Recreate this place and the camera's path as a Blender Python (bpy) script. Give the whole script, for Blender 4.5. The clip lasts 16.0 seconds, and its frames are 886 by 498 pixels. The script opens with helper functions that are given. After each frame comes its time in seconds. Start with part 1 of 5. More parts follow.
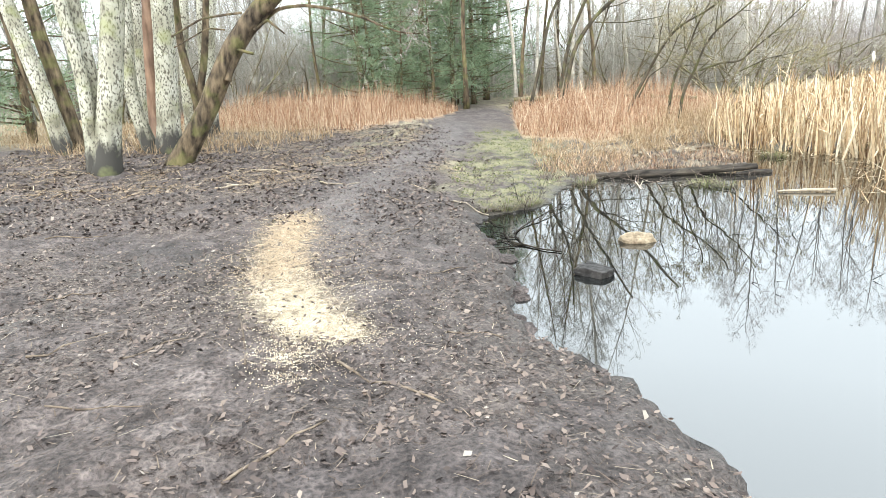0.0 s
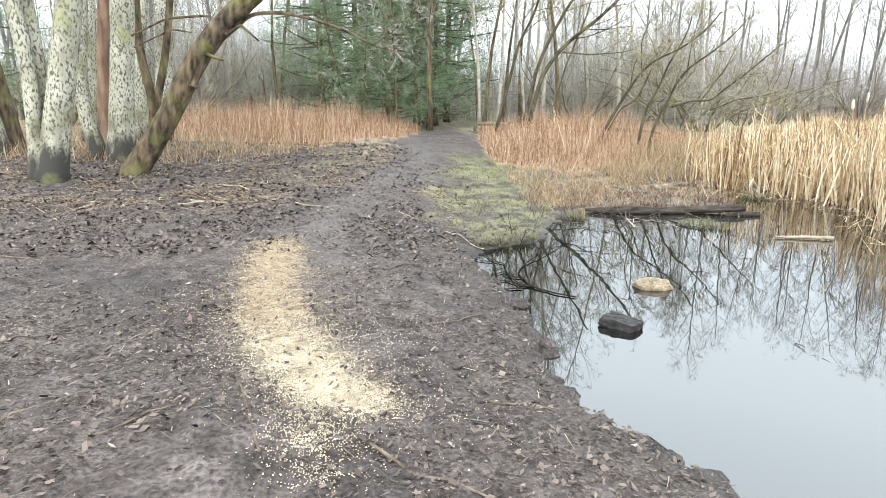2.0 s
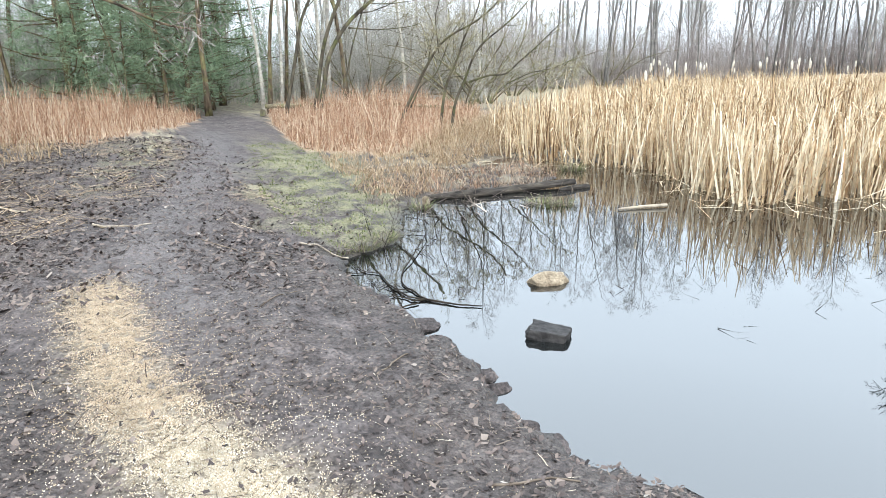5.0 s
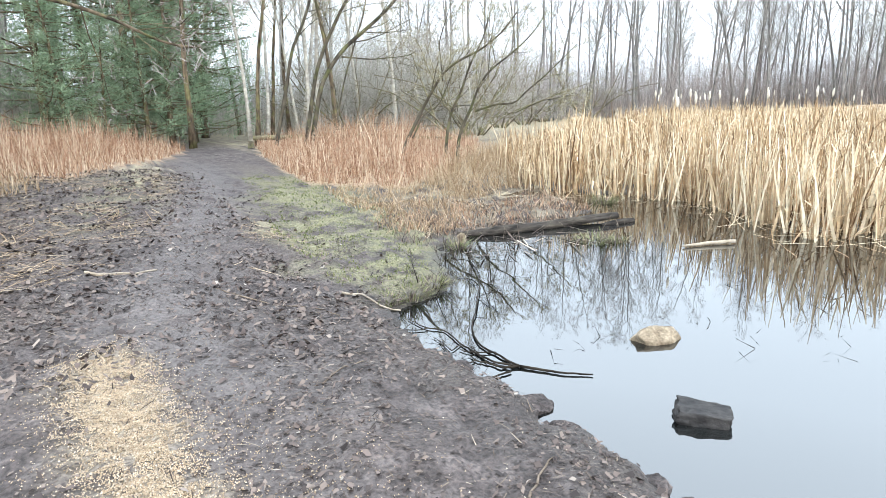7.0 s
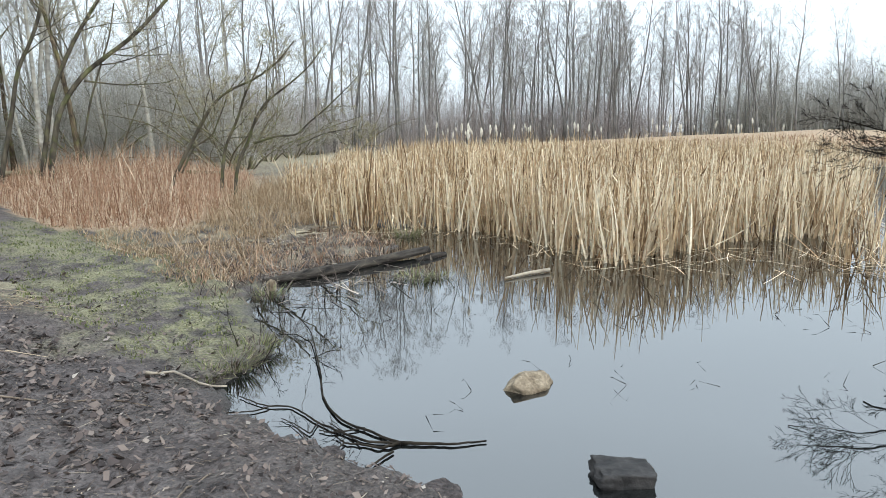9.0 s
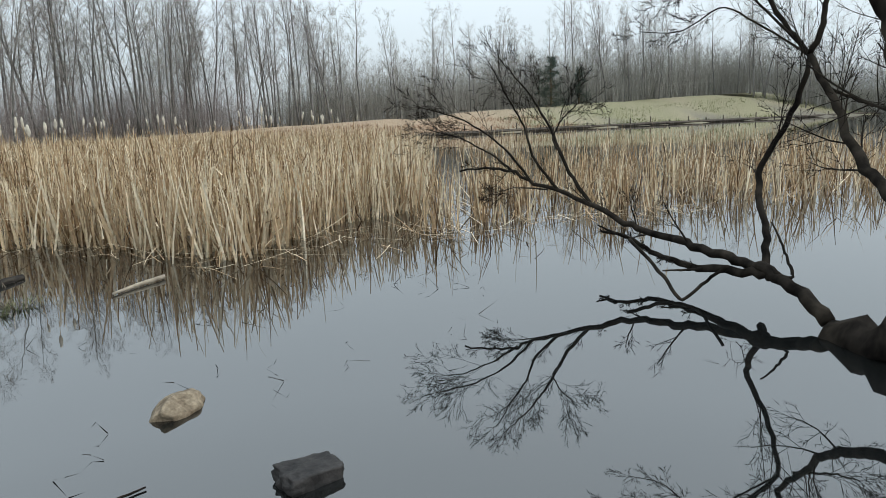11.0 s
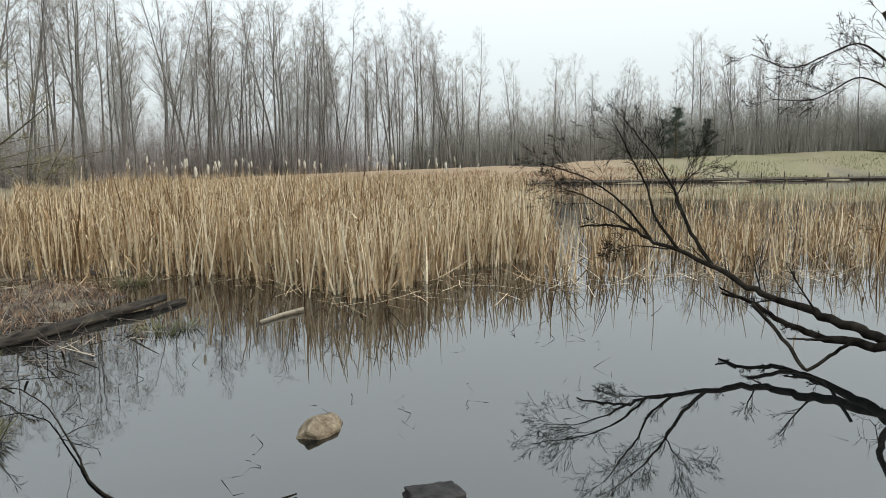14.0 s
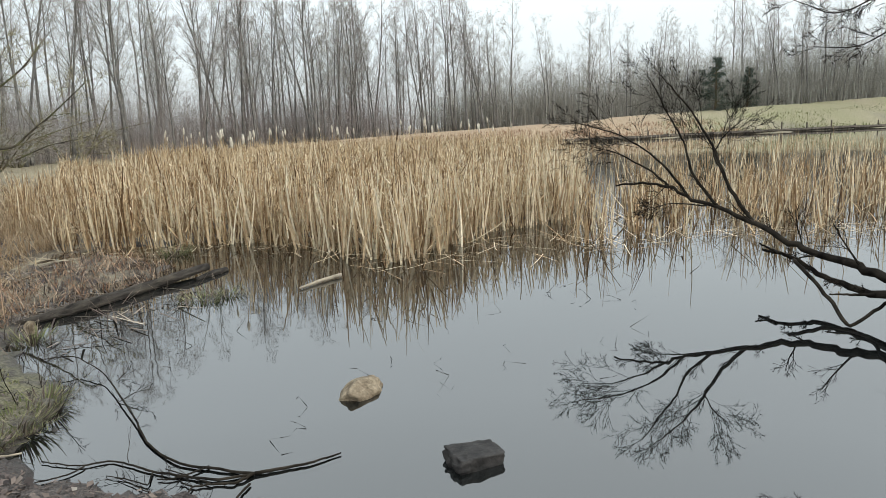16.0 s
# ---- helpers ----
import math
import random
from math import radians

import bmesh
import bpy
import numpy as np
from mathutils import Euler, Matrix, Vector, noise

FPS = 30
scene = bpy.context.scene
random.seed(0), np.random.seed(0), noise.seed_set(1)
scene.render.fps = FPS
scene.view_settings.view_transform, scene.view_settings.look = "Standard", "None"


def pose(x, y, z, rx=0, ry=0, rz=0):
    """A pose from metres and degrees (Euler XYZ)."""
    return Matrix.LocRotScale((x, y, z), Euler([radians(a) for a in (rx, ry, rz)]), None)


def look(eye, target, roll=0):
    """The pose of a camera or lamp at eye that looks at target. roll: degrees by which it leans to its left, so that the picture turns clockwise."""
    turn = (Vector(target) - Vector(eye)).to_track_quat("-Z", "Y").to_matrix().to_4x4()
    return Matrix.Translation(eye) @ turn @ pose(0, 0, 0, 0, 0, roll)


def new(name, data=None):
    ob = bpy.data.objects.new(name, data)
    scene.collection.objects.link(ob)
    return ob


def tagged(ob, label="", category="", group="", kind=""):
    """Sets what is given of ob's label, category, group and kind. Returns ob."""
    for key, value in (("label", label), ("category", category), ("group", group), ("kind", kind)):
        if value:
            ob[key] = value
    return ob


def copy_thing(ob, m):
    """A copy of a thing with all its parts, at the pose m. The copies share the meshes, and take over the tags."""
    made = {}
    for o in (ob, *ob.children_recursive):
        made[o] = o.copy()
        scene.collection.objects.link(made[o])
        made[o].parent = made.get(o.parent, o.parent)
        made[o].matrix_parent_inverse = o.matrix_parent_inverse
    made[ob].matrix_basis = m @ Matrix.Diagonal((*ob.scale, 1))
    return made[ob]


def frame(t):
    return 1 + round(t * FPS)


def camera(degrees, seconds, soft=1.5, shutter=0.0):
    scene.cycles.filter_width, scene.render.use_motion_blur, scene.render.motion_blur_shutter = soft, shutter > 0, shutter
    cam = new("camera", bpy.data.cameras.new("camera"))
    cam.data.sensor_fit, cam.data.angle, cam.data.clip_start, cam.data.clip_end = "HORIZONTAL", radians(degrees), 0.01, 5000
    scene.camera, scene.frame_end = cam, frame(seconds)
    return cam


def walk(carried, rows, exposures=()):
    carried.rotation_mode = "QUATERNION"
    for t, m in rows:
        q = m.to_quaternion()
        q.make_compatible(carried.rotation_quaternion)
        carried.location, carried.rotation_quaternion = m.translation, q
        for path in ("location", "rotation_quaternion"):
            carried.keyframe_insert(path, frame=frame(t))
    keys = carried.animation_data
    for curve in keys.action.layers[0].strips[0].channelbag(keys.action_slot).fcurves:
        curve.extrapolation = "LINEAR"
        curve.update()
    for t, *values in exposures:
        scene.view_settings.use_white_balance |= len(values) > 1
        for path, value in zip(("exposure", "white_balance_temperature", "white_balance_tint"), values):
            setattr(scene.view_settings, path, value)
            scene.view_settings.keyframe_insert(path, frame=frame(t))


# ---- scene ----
cam = camera(68.7, 16.0, 0.75)
PATH = [
    (0, (-0.024, 0.492, 1.528), (0.103, 2.421, 1.016), -3.1),
    (0.5, (-0.168, 0.54, 1.571), (-0.197, 2.464, 1.026), -2.5),
    (1, (-0.231, 0.716, 1.552), (-0.23, 2.654, 1.058), -1.9),
    (1.5, (-0.308, 0.938, 1.552), (-0.169, 2.873, 1.066), 0.2),
    (2, (-0.456, 1.124, 1.552), (-0.155, 3.047, 1.094), 0.6),
    (2.5, (-0.609, 1.306, 1.567), (-0.202, 3.194, 1.05), -0.7),
    (3, (-0.692, 1.524, 1.564), (-0.335, 3.426, 1.06), -1.7),
    (3.5, (-0.737, 1.717, 1.568), (-0.206, 3.572, 1.043), 1.4),
    (4, (-0.866, 1.92, 1.587), (-0.087, 3.693, 1.088), -0.9),
    (4.5, (-0.934, 2.094, 1.608), (-0.03, 3.798, 1.077), -1.2),
    (4.7, (-0.934, 2.09, 1.639), (-0.025, 3.79, 1.108), -1.1),
    (6.8, (-1.087, 3.226, 1.519), (-0.103, 4.904, 1.054), -2.6),
    (7, (-1.101, 3.315, 1.517), (-0.108, 4.996, 1.083), -1.2),
    (7.5, (-1.129, 3.54, 1.496), (0.045, 5.098, 1.054), 0.6),
    (8, (-1.201, 3.79, 1.532), (0.148, 5.195, 1.078), -0.3),
    (8.5, (-1.22, 4.013, 1.522), (0.158, 5.405, 1.123), -1.2),
    (9, (-1.087, 4.139, 1.493), (0.45, 5.37, 1.146), -0.7),
    (9.5, (-0.998, 4.266, 1.49), (0.81, 5.064, 1.182), -0.2),
    (10, (-0.997, 4.324, 1.469), (0.942, 4.626, 1.081), -1.9),
    (10.2, (-0.983, 4.343, 1.456), (0.97, 4.458, 1.045), -1.3),
    (12.3, (-1.26, 4.504, 1.529), (0.699, 4.664, 1.159), -2.9),
    (12.5, (-1.334, 4.498, 1.547), (0.629, 4.671, 1.205), -1.6),
    (13, (-1.363, 4.49, 1.573), (0.58, 4.806, 1.219), -1.6),
    (13.5, (-1.331, 4.474, 1.586), (0.609, 4.885, 1.32), -0.2),
    (14, (-1.332, 4.468, 1.568), (0.597, 4.93, 1.314), -0.2),
    (14.5, (-1.366, 4.456, 1.591), (0.556, 4.933, 1.314), -0.9),
    (15, (-1.385, 4.448, 1.602), (0.518, 4.966, 1.269), -1.4),
    (15.5, (-1.376, 4.454, 1.591), (0.507, 5.022, 1.226), -1.9),
    (16, (-1.359, 4.451, 1.587), (0.524, 5.016, 1.22), -2.2),
]
walk(cam, [(t, look(eye, target, roll)) for t, eye, target, roll in PATH],
     [(0.0, 1.63, 6600, 5), (2.5, 1.37, 6450, 5), (4.0, 1.43, 6200, 5), (4.5, 1.4, 6150, 6), (7.0, 1.46, 6100, 6.5), (8.0, 0.92, 6100, 4), (8.5, 0.95, 6120, 5), (9.0, 0.68, 6150, 5), (9.5, 0.28, 6200, 4), (10.2, 0.02, 6250, 4),
      (12.3, 0.24, 6450, 5), (14.2, 0.1, 6750, 5), (15.2, 0.3, 6750, 5), (16.0, 0.32, 6650, 5)])

# ---- light ----
world = bpy.data.worlds.new("overcast_sky")
scene.world = world
world.use_nodes = True
wn, wl = world.node_tree.nodes, world.node_tree.links
sky = wn.new("ShaderNodeTexSky")
sky.sky_type, sky.sun_disc = "NISHITA", False
sky.sun_elevation, sky.sun_rotation = radians(38), radians(200)
sky.dust_density, sky.air_density = 4.0, 1.0
cloud = wn.new("ShaderNodeMixRGB")
cloud.inputs[0].default_value = 0.82
cloud.inputs[2].default_value = (9.1, 9.75, 10.45, 1)
wl.new(sky.outputs[0], cloud.inputs[1])
tc, sep, lift = wn.new("ShaderNodeTexCoord"), wn.new("ShaderNodeSeparateXYZ"), wn.new("ShaderNodeMapRange")
lift.inputs["From Min"].default_value, lift.inputs["From Max"].default_value = 0.0, 0.4
lift.inputs["To Min"].default_value, lift.inputs["To Max"].default_value = 0.62, 1.14
wl.new(tc.outputs["Generated"], sep.inputs[0])
wl.new(sep.outputs[2], lift.inputs[0])
dome = wn.new("ShaderNodeMixRGB")
dome.blend_type = "MULTIPLY"
dome.inputs[0].default_value = 1.0
wl.new(cloud.outputs[0], dome.inputs[1])
wl.new(lift.outputs[0], dome.inputs[2])
wl.new(dome.outputs[0], wn["Background"].inputs[0])
wn["Background"].inputs[1].default_value = 0.125
sun = new("sun", bpy.data.lights.new("sun", "SUN"))
sun.data.energy, sun.data.angle, sun.data.color = 0.8, radians(70), (1.0, 0.97, 0.93)
sun.matrix_world = look((-10, -30, 30), (0, 0, 0))


# ---- materials ----
def shader(name, rough=0.8, spec=0.3):
    m = bpy.data.materials.new(name)
    m.use_nodes = True
    n, l = m.node_tree.nodes, m.node_tree.links
    b = n["Principled BSDF"]
    b.inputs["Roughness"].default_value = rough
    b.inputs["Specular IOR Level"].default_value = spec
    return m, n, l, b


def ramp(n, stops):
    r = n.new("ShaderNodeValToRGB")
    e = r.color_ramp.elements
    while len(e) < len(stops):
        e.new(0.5)
    for i, (p, c) in enumerate(stops):
        e[i].position, e[i].color = p, (*c, 1)
    return r


def noise_tex(n, l, scale, detail=4, stretch=None, coord="Object"):
    tc = n.new("ShaderNodeTexCoord")
    t = n.new("ShaderNodeTexNoise")
    t.inputs["Scale"].default_value, t.inputs["Detail"].default_value = scale, detail
    if stretch:
        mp = n.new("ShaderNodeMapping")
        mp.inputs["Scale"].default_value = stretch
        l.new(tc.outputs[coord], mp.inputs[0])
        l.new(mp.outputs[0], t.inputs[0])
    else:
        l.new(tc.outputs[coord], t.inputs[0])
    return t


def bumped(n, l, b, height, strength, distance):
    bp = n.new("ShaderNodeBump")
    bp.inputs["Strength"].default_value, bp.inputs["Distance"].default_value = strength, distance
    l.new(height, bp.inputs["Height"])
    l.new(bp.outputs[0], b.inputs["Normal"])


def mix(n, l, fac, a, c, kind="MIX"):
    m = n.new("ShaderNodeMixRGB")
    m.blend_type = kind
    for s, v in zip(m.inputs, (fac, a, c)):
        if isinstance(v, (int, float)):
            s.default_value = v
        elif isinstance(v, tuple):
            s.default_value = (*v, 1)
        else:
            l.new(v, s)
    return m.outputs[0]


def blades(name, stops, rough=0.75, translucent=0.25, spec=0.2):
    """Dry leaves, stalks and twigs: each piece takes its own tone."""
    m, n, l, b = shader(name, rough, spec)
    g = n.new("ShaderNodeNewGeometry")
    r = ramp(n, stops)
    l.new(g.outputs["Random Per Island"], r.inputs[0])
    t = noise_tex(n, l, 14, 3)
    r2 = ramp(n, [(0.3, (0.72, 0.72, 0.72)), (0.7, (1.15, 1.15, 1.15))])
    l.new(t.outputs[0], r2.inputs[0])
    col = mix(n, l, 1.0, r.outputs[0], r2.outputs[0], "MULTIPLY")
    l.new(col, b.inputs["Base Color"])
    if translucent:
        tr = n.new("ShaderNodeBsdfTranslucent")
        l.new(col, tr.inputs[0])
        ms = n.new("ShaderNodeMixShader")
        ms.inputs[0].default_value = translucent
        l.new(b.outputs[0], ms.inputs[1])
        l.new(tr.outputs[0], ms.inputs[2])
        l.new(ms.outputs[0], n["Material Output"].inputs[0])
    return m


def bark(name, dark, light, scale=9, stretch=(1, 1, 0.2), moss=0.0, depth=0.02, spec=0.2):
    m, n, l, b = shader(name, 0.9, spec)
    t = noise_tex(n, l, scale, 6, stretch)
    r = ramp(n, [(0.32, dark), (0.68, light)])
    l.new(t.outputs[0], r.inputs[0])
    col = r.outputs[0]
    t2 = noise_tex(n, l, 2.2, 3)
    r2 = ramp(n, [(0.35, (0.7, 0.7, 0.72)), (0.7, (1.15, 1.12, 1.05))])
    l.new(t2.outputs[0], r2.inputs[0])
    col = mix(n, l, 1.0, col, r2.outputs[0], "MULTIPLY")
    if moss:
        t3 = noise_tex(n, l, 3.1, 5)
        r3 = ramp(n, [(0.5, (0, 0, 0)), (0.62, (moss, moss, moss))])
        l.new(t3.outputs[0], r3.inputs[0])
        col = mix(n, l, r3.outputs[0], col, (0.17, 0.2, 0.05))
    l.new(col, b.inputs["Base Color"])
    bumped(n, l, b, t.outputs[0], 0.9, depth)
    return m


def birch_bark(name):
    """White bark with dark lenticels and rough black fissures at the foot."""
    m, n, l, b = shader(name, 0.75, 0.25)
    t = noise_tex(n, l, 34, 7, (1, 1, 0.55))
    lent = ramp(n, [(0.4, (0, 0, 0)), (0.5, (1, 1, 1))])
    l.new(t.outputs[0], lent.inputs[0])
    t2 = noise_tex(n, l, 3, 6, (1, 1, 0.6))
    tone = ramp(n, [(0.3, (0.17, 0.16, 0.115)), (0.48, (0.36, 0.35, 0.28)), (0.72, (0.58, 0.57, 0.5))])
    l.new(t2.outputs[0], tone.inputs[0])
    col = mix(n, l, lent.outputs[0], (0.105, 0.096, 0.075), tone.outputs[0])
    tc, sep = n.new("ShaderNodeTexCoord"), n.new("ShaderNodeSeparateXYZ")
    l.new(tc.outputs["Object"], sep.inputs[0])
    low = n.new("ShaderNodeMapRange")
    low.inputs["From Min"].default_value, low.inputs["From Max"].default_value = 0.9, 0.1
    l.new(sep.outputs[2], low.inputs[0])
    t3 = noise_tex(n, l, 4, 5, (1.6, 1.6, 0.5))
    ad = n.new("ShaderNodeMath")
    ad.operation = "MULTIPLY_ADD"
    ad.inputs[1].default_value = 0.62
    l.new(low.outputs[0], ad.inputs[0])
    l.new(t3.outputs[0], ad.inputs[2])
    foot = ramp(n, [(0.72, (0, 0, 0)), (0.95, (1, 1, 1))])
    l.new(ad.outputs[0], foot.inputs[0])
    col = mix(n, l, foot.outputs[0], col, (0.05, 0.047, 0.042))
    t4 = noise_tex(n, l, 2.6, 4)
    r4 = ramp(n, [(0.55, (0, 0, 0)), (0.7, (0.55, 0.55, 0.55))])
    l.new(t4.outputs[0], r4.inputs[0])
    col = mix(n, l, r4.outputs[0], col, (0.26, 0.28, 0.12))
    l.new(col, b.inputs["Base Color"])
    bumped(n, l, b, t2.outputs[0], 0.8, 0.03)
    return m


def stone_mat(name, a, c, spec=0.3, rough=0.8):
    m, n, l, b = shader(name, rough, spec)
    t = noise_tex(n, l, 14, 6)
    r = ramp(n, [(0.35, a), (0.65, c)])
    l.new(t.outputs[0], r.inputs[0])
    t2 = noise_tex(n, l, 60, 3)
    r2 = ramp(n, [(0.3, (0.75, 0.75, 0.75)), (0.7, (1.2, 1.2, 1.2))])
    l.new(t2.outputs[0], r2.inputs[0])
    l.new(mix(n, l, 1.0, r.outputs[0], r2.outputs[0], "MULTIPLY"), b.inputs["Base Color"])
    bumped(n, l, b, t.outputs[0], 0.8, 0.03)
    return m


def ground_mat():
    m, n, l, b = shader("muddy_ground", 0.8, 0.35)

    def attr(name):
        a = n.new("ShaderNodeAttribute")
        a.attribute_name = name
        return a.outputs["Fac"]

    big = noise_tex(n, l, 0.9, 4)
    mid = noise_tex(n, l, 6, 6)
    fine = noise_tex(n, l, 45, 5)
    r = ramp(n, [(0.3, (0.04, 0.033, 0.031)), (0.5, (0.086, 0.073, 0.07)), (0.72, (0.155, 0.135, 0.13))])
    l.new(mid.outputs[0], r.inputs[0])
    r2 = ramp(n, [(0.32, (0.4, 0.39, 0.39)), (0.5, (0.95, 0.94, 0.93)), (0.68, (1.45, 1.4, 1.36))])
    l.new(fine.outputs[0], r2.inputs[0])
    col = mix(n, l, 1.0, r.outputs[0], r2.outputs[0], "MULTIPLY")
    r3 = ramp(n, [(0.36, (0.7, 0.69, 0.71)), (0.5, (1.0, 0.98, 0.98)), (0.64, (1.12, 1.09, 1.08))])
    l.new(big.outputs[0], r3.inputs[0])
    col = mix(n, l, 1.0, col, r3.outputs[0], "MULTIPLY")
    chips = n.new("ShaderNodeTexVoronoi")
    chips.inputs["Scale"].default_value = 80
    tc = n.new("ShaderNodeTexCoord")
    l.new(tc.outputs["Object"], chips.inputs[0])
    rc = ramp(n, [(0.0, (0.03, 0.023, 0.021)), (0.45, (0.095, 0.075, 0.066)), (0.8, (0.175, 0.142, 0.122)), (1.0, (0.27, 0.23, 0.195))])
    sc = n.new("ShaderNodeSeparateColor")
    l.new(chips.outputs["Color"], sc.inputs[0])
    l.new(sc.outputs[0], rc.inputs[0])
    lf = n.new("ShaderNodeMath")
    lf.operation = "MULTIPLY"
    lf.inputs[1].default_value = 0.7
    l.new(attr("litter"), lf.inputs[0])
    col = mix(n, l, lf.outputs[0], col, rc.outputs[0])
    rt = ramp(n, [(0.3, (0.115, 0.1, 0.097)), (0.7, (0.185, 0.166, 0.161))])
    l.new(fine.outputs[0], rt.inputs[0])
    col = mix(n, l, attr("trod"), col, rt.outputs[0])
    rd = ramp(n, [(0.4, (0.24, 0.2, 0.135)), (0.6, (0.4, 0.35, 0.235))])
    l.new(mid.outputs[0], rd.inputs[0])
    col = mix(n, l, attr("dry"), col, rd.outputs[0])
    rm = ramp(n, [(0.36, (0.12, 0.113, 0.06)), (0.52, (0.25, 0.245, 0.125)), (0.68, (0.37, 0.35, 0.21))])
    l.new(fine.outputs[0], rm.inputs[0])
    col = mix(n, l, attr("moss"), col, rm.outputs[0])
    rr = ramp(n, [(0.4, (0.33, 0.22, 0.14)), (0.6, (0.45, 0.33, 0.22))])
    l.new(mid.outputs[0], rr.inputs[0])
    col = mix(n, l, attr("rust"), col, rr.outputs[0])
    corn = ramp(n, [(0.38, (0.2, 0.16, 0.12)), (0.5, (0.4, 0.33, 0.23)), (0.64, (0.52, 0.45, 0.34))])
    l.new(fine.outputs[0], corn.inputs[0])
    col = mix(n, l, attr("meal"), col, corn.outputs[0])
    col = mix(n, l, attr("wet"), col, (0.055, 0.05, 0.047))
    l.new(col, b.inputs["Base Color"])
    rw = ramp(n, [(0.0, (0.85, 0.85, 0.85)), (1.0, (0.42, 0.42, 0.42))])
    l.new(attr("wet"), rw.inputs[0])
    l.new(rw.outputs[0], b.inputs["Roughness"])
    add = n.new("ShaderNodeMath")
    add.operation = "ADD"
    l.new(mid.outputs[0], add.inputs[0])
    l.new(fine.outputs[0], add.inputs[1])
    bumped(n, l, b, add.outputs[0], 1.0, 0.035)
    return m


def water_mat():
    m, n, l, b = shader("still_pond_water", 0.015, 0.5)
    b.inputs["Base Color"].default_value = (0.007, 0.008, 0.008, 1)
    b.inputs["IOR"].default_value = 2.2
    t = noise_tex(n, l, 2.2, 2, (1, 0.55, 1))
    t2 = noise_tex(n, l, 0.12, 2)
    r = ramp(n, [(0.45, (0.05, 0.05, 0.05)), (0.7, (1, 1, 1))])
    l.new(t2.outputs[0], r.inputs[0])
    h = n.new("ShaderNodeMath")
    h.operation = "MULTIPLY"
    l.new(t.outputs[0], h.inputs[0])
    l.new(r.outputs[0], h.inputs[1])
    bumped(n, l, b, h.outputs[0], 0.2, 0.02)
    return m


MUD, WATER = ground_mat(), water_mat()
BIRCH = birch_bark("birch_bark")
BROWN = bark("brown_furrowed_bark", (0.028, 0.022, 0.017), (0.23, 0.178, 0.12), 11, (1, 1, 0.3), 0.3, 0.08)
REDDISH = bark("reddish_pine_bark", (0.14, 0.09, 0.065), (0.34, 0.23, 0.17), 8)
GREY = bark("grey_brown_bark", (0.1, 0.095, 0.09), (0.27, 0.26, 0.25), 7)
PALE = bark("pale_young_birch_bark", (0.3, 0.28, 0.24), (0.55, 0.53, 0.48), 6, (1, 1, 1.5))
WILLOW = bark("dark_willow_bark", (0.035, 0.03, 0.024), (0.13, 0.115, 0.085), 8, (1, 1, 0.3), 0.25)
OLIVE = bark("olive_willow_bark", (0.08, 0.07, 0.05), (0.24, 0.21, 0.145), 7, (1, 1, 0.3), 0.3)
DEADWOOD = bark("wet_dark_bark", (0.01, 0.009, 0.008), (0.045, 0.038, 0.031), 10, (1, 1, 0.5), 0.0, 0.02, 0.04)
LOGWOOD = bark("weathered_log_wood", (0.016, 0.014, 0.013), (0.09, 0.078, 0.066), 12, (0.3, 1.6, 1.6), 0.0, 0.05)
PEELED = bark("peeled_pale_wood", (0.25, 0.21, 0.16), (0.45, 0.395, 0.32), 12, (1, 1, 1))
DULLWOOD = bark("dull_brown_stick_bark", (0.09, 0.07, 0.055), (0.24, 0.195, 0.155), 14, (1, 1, 1))
TIMBER = bark("dark_timber", (0.05, 0.042, 0.035), (0.14, 0.12, 0.1), 5, (0.3, 1, 1))
# Grey and reddish twig tones are lightened; the pallor of distant haze is painted in.
TWIG = blades("grey_twigs", [(0, (0.23, 0.215, 0.19)), (0.5, (0.36, 0.343, 0.305)), (1, (0.5, 0.483, 0.44))], 0.9, 0)
REDTWIG = blades("reddish_twigs", [(0, (0.2, 0.17, 0.158)), (0.5, (0.32, 0.28, 0.265)), (1, (0.45, 0.41, 0.39))], 0.9, 0)
OLIVETWIG = blades("olive_twigs", [(0, (0.2, 0.175, 0.1)), (0.5, (0.31, 0.28, 0.18)), (1, (0.42, 0.39, 0.28))], 0.9, 0)
DARKTWIG = blades("wet_dark_twigs", [(0, (0.01, 0.009, 0.008)), (1, (0.03, 0.026, 0.022))], 0.95, 0, 0.03)
DARK_NEEDLE = blades("spruce_needles", [(0, (0.045, 0.06, 0.05)), (1, (0.09, 0.12, 0.095))], 0.8, 0.1)
NEEDLE = blades("pine_needles", [(0, (0.14, 0.2, 0.125)), (0.5, (0.22, 0.3, 0.19)), (1, (0.34, 0.42, 0.27))], 0.7, 0.35)
REED = blades("dry_reed", [(0, (0.1, 0.055, 0.026)), (0.3, (0.35, 0.23, 0.125)), (0.6, (0.58, 0.435, 0.27)), (1, (0.8, 0.7, 0.52))], 0.75, 0.1)
# Paler copy of the reed tones: light on the front row put into colour.
LIT_FRONT_REED = blades("pale_lit_cattail_blades", [(0, (0.3, 0.2, 0.115)), (0.4, (0.58, 0.45, 0.29)), (1, (0.82, 0.73, 0.56))], 0.7, 0.1)
RUST = blades("rust_coloured_dry_grass", [(0, (0.19, 0.095, 0.055)), (0.35, (0.35, 0.21, 0.135)), (0.75, (0.5, 0.36, 0.25)), (1, (0.68, 0.56, 0.42))])
STRAW = blades("straw_grass", [(0, (0.2, 0.13, 0.075)), (0.5, (0.38, 0.275, 0.17)), (1, (0.55, 0.44, 0.31))])
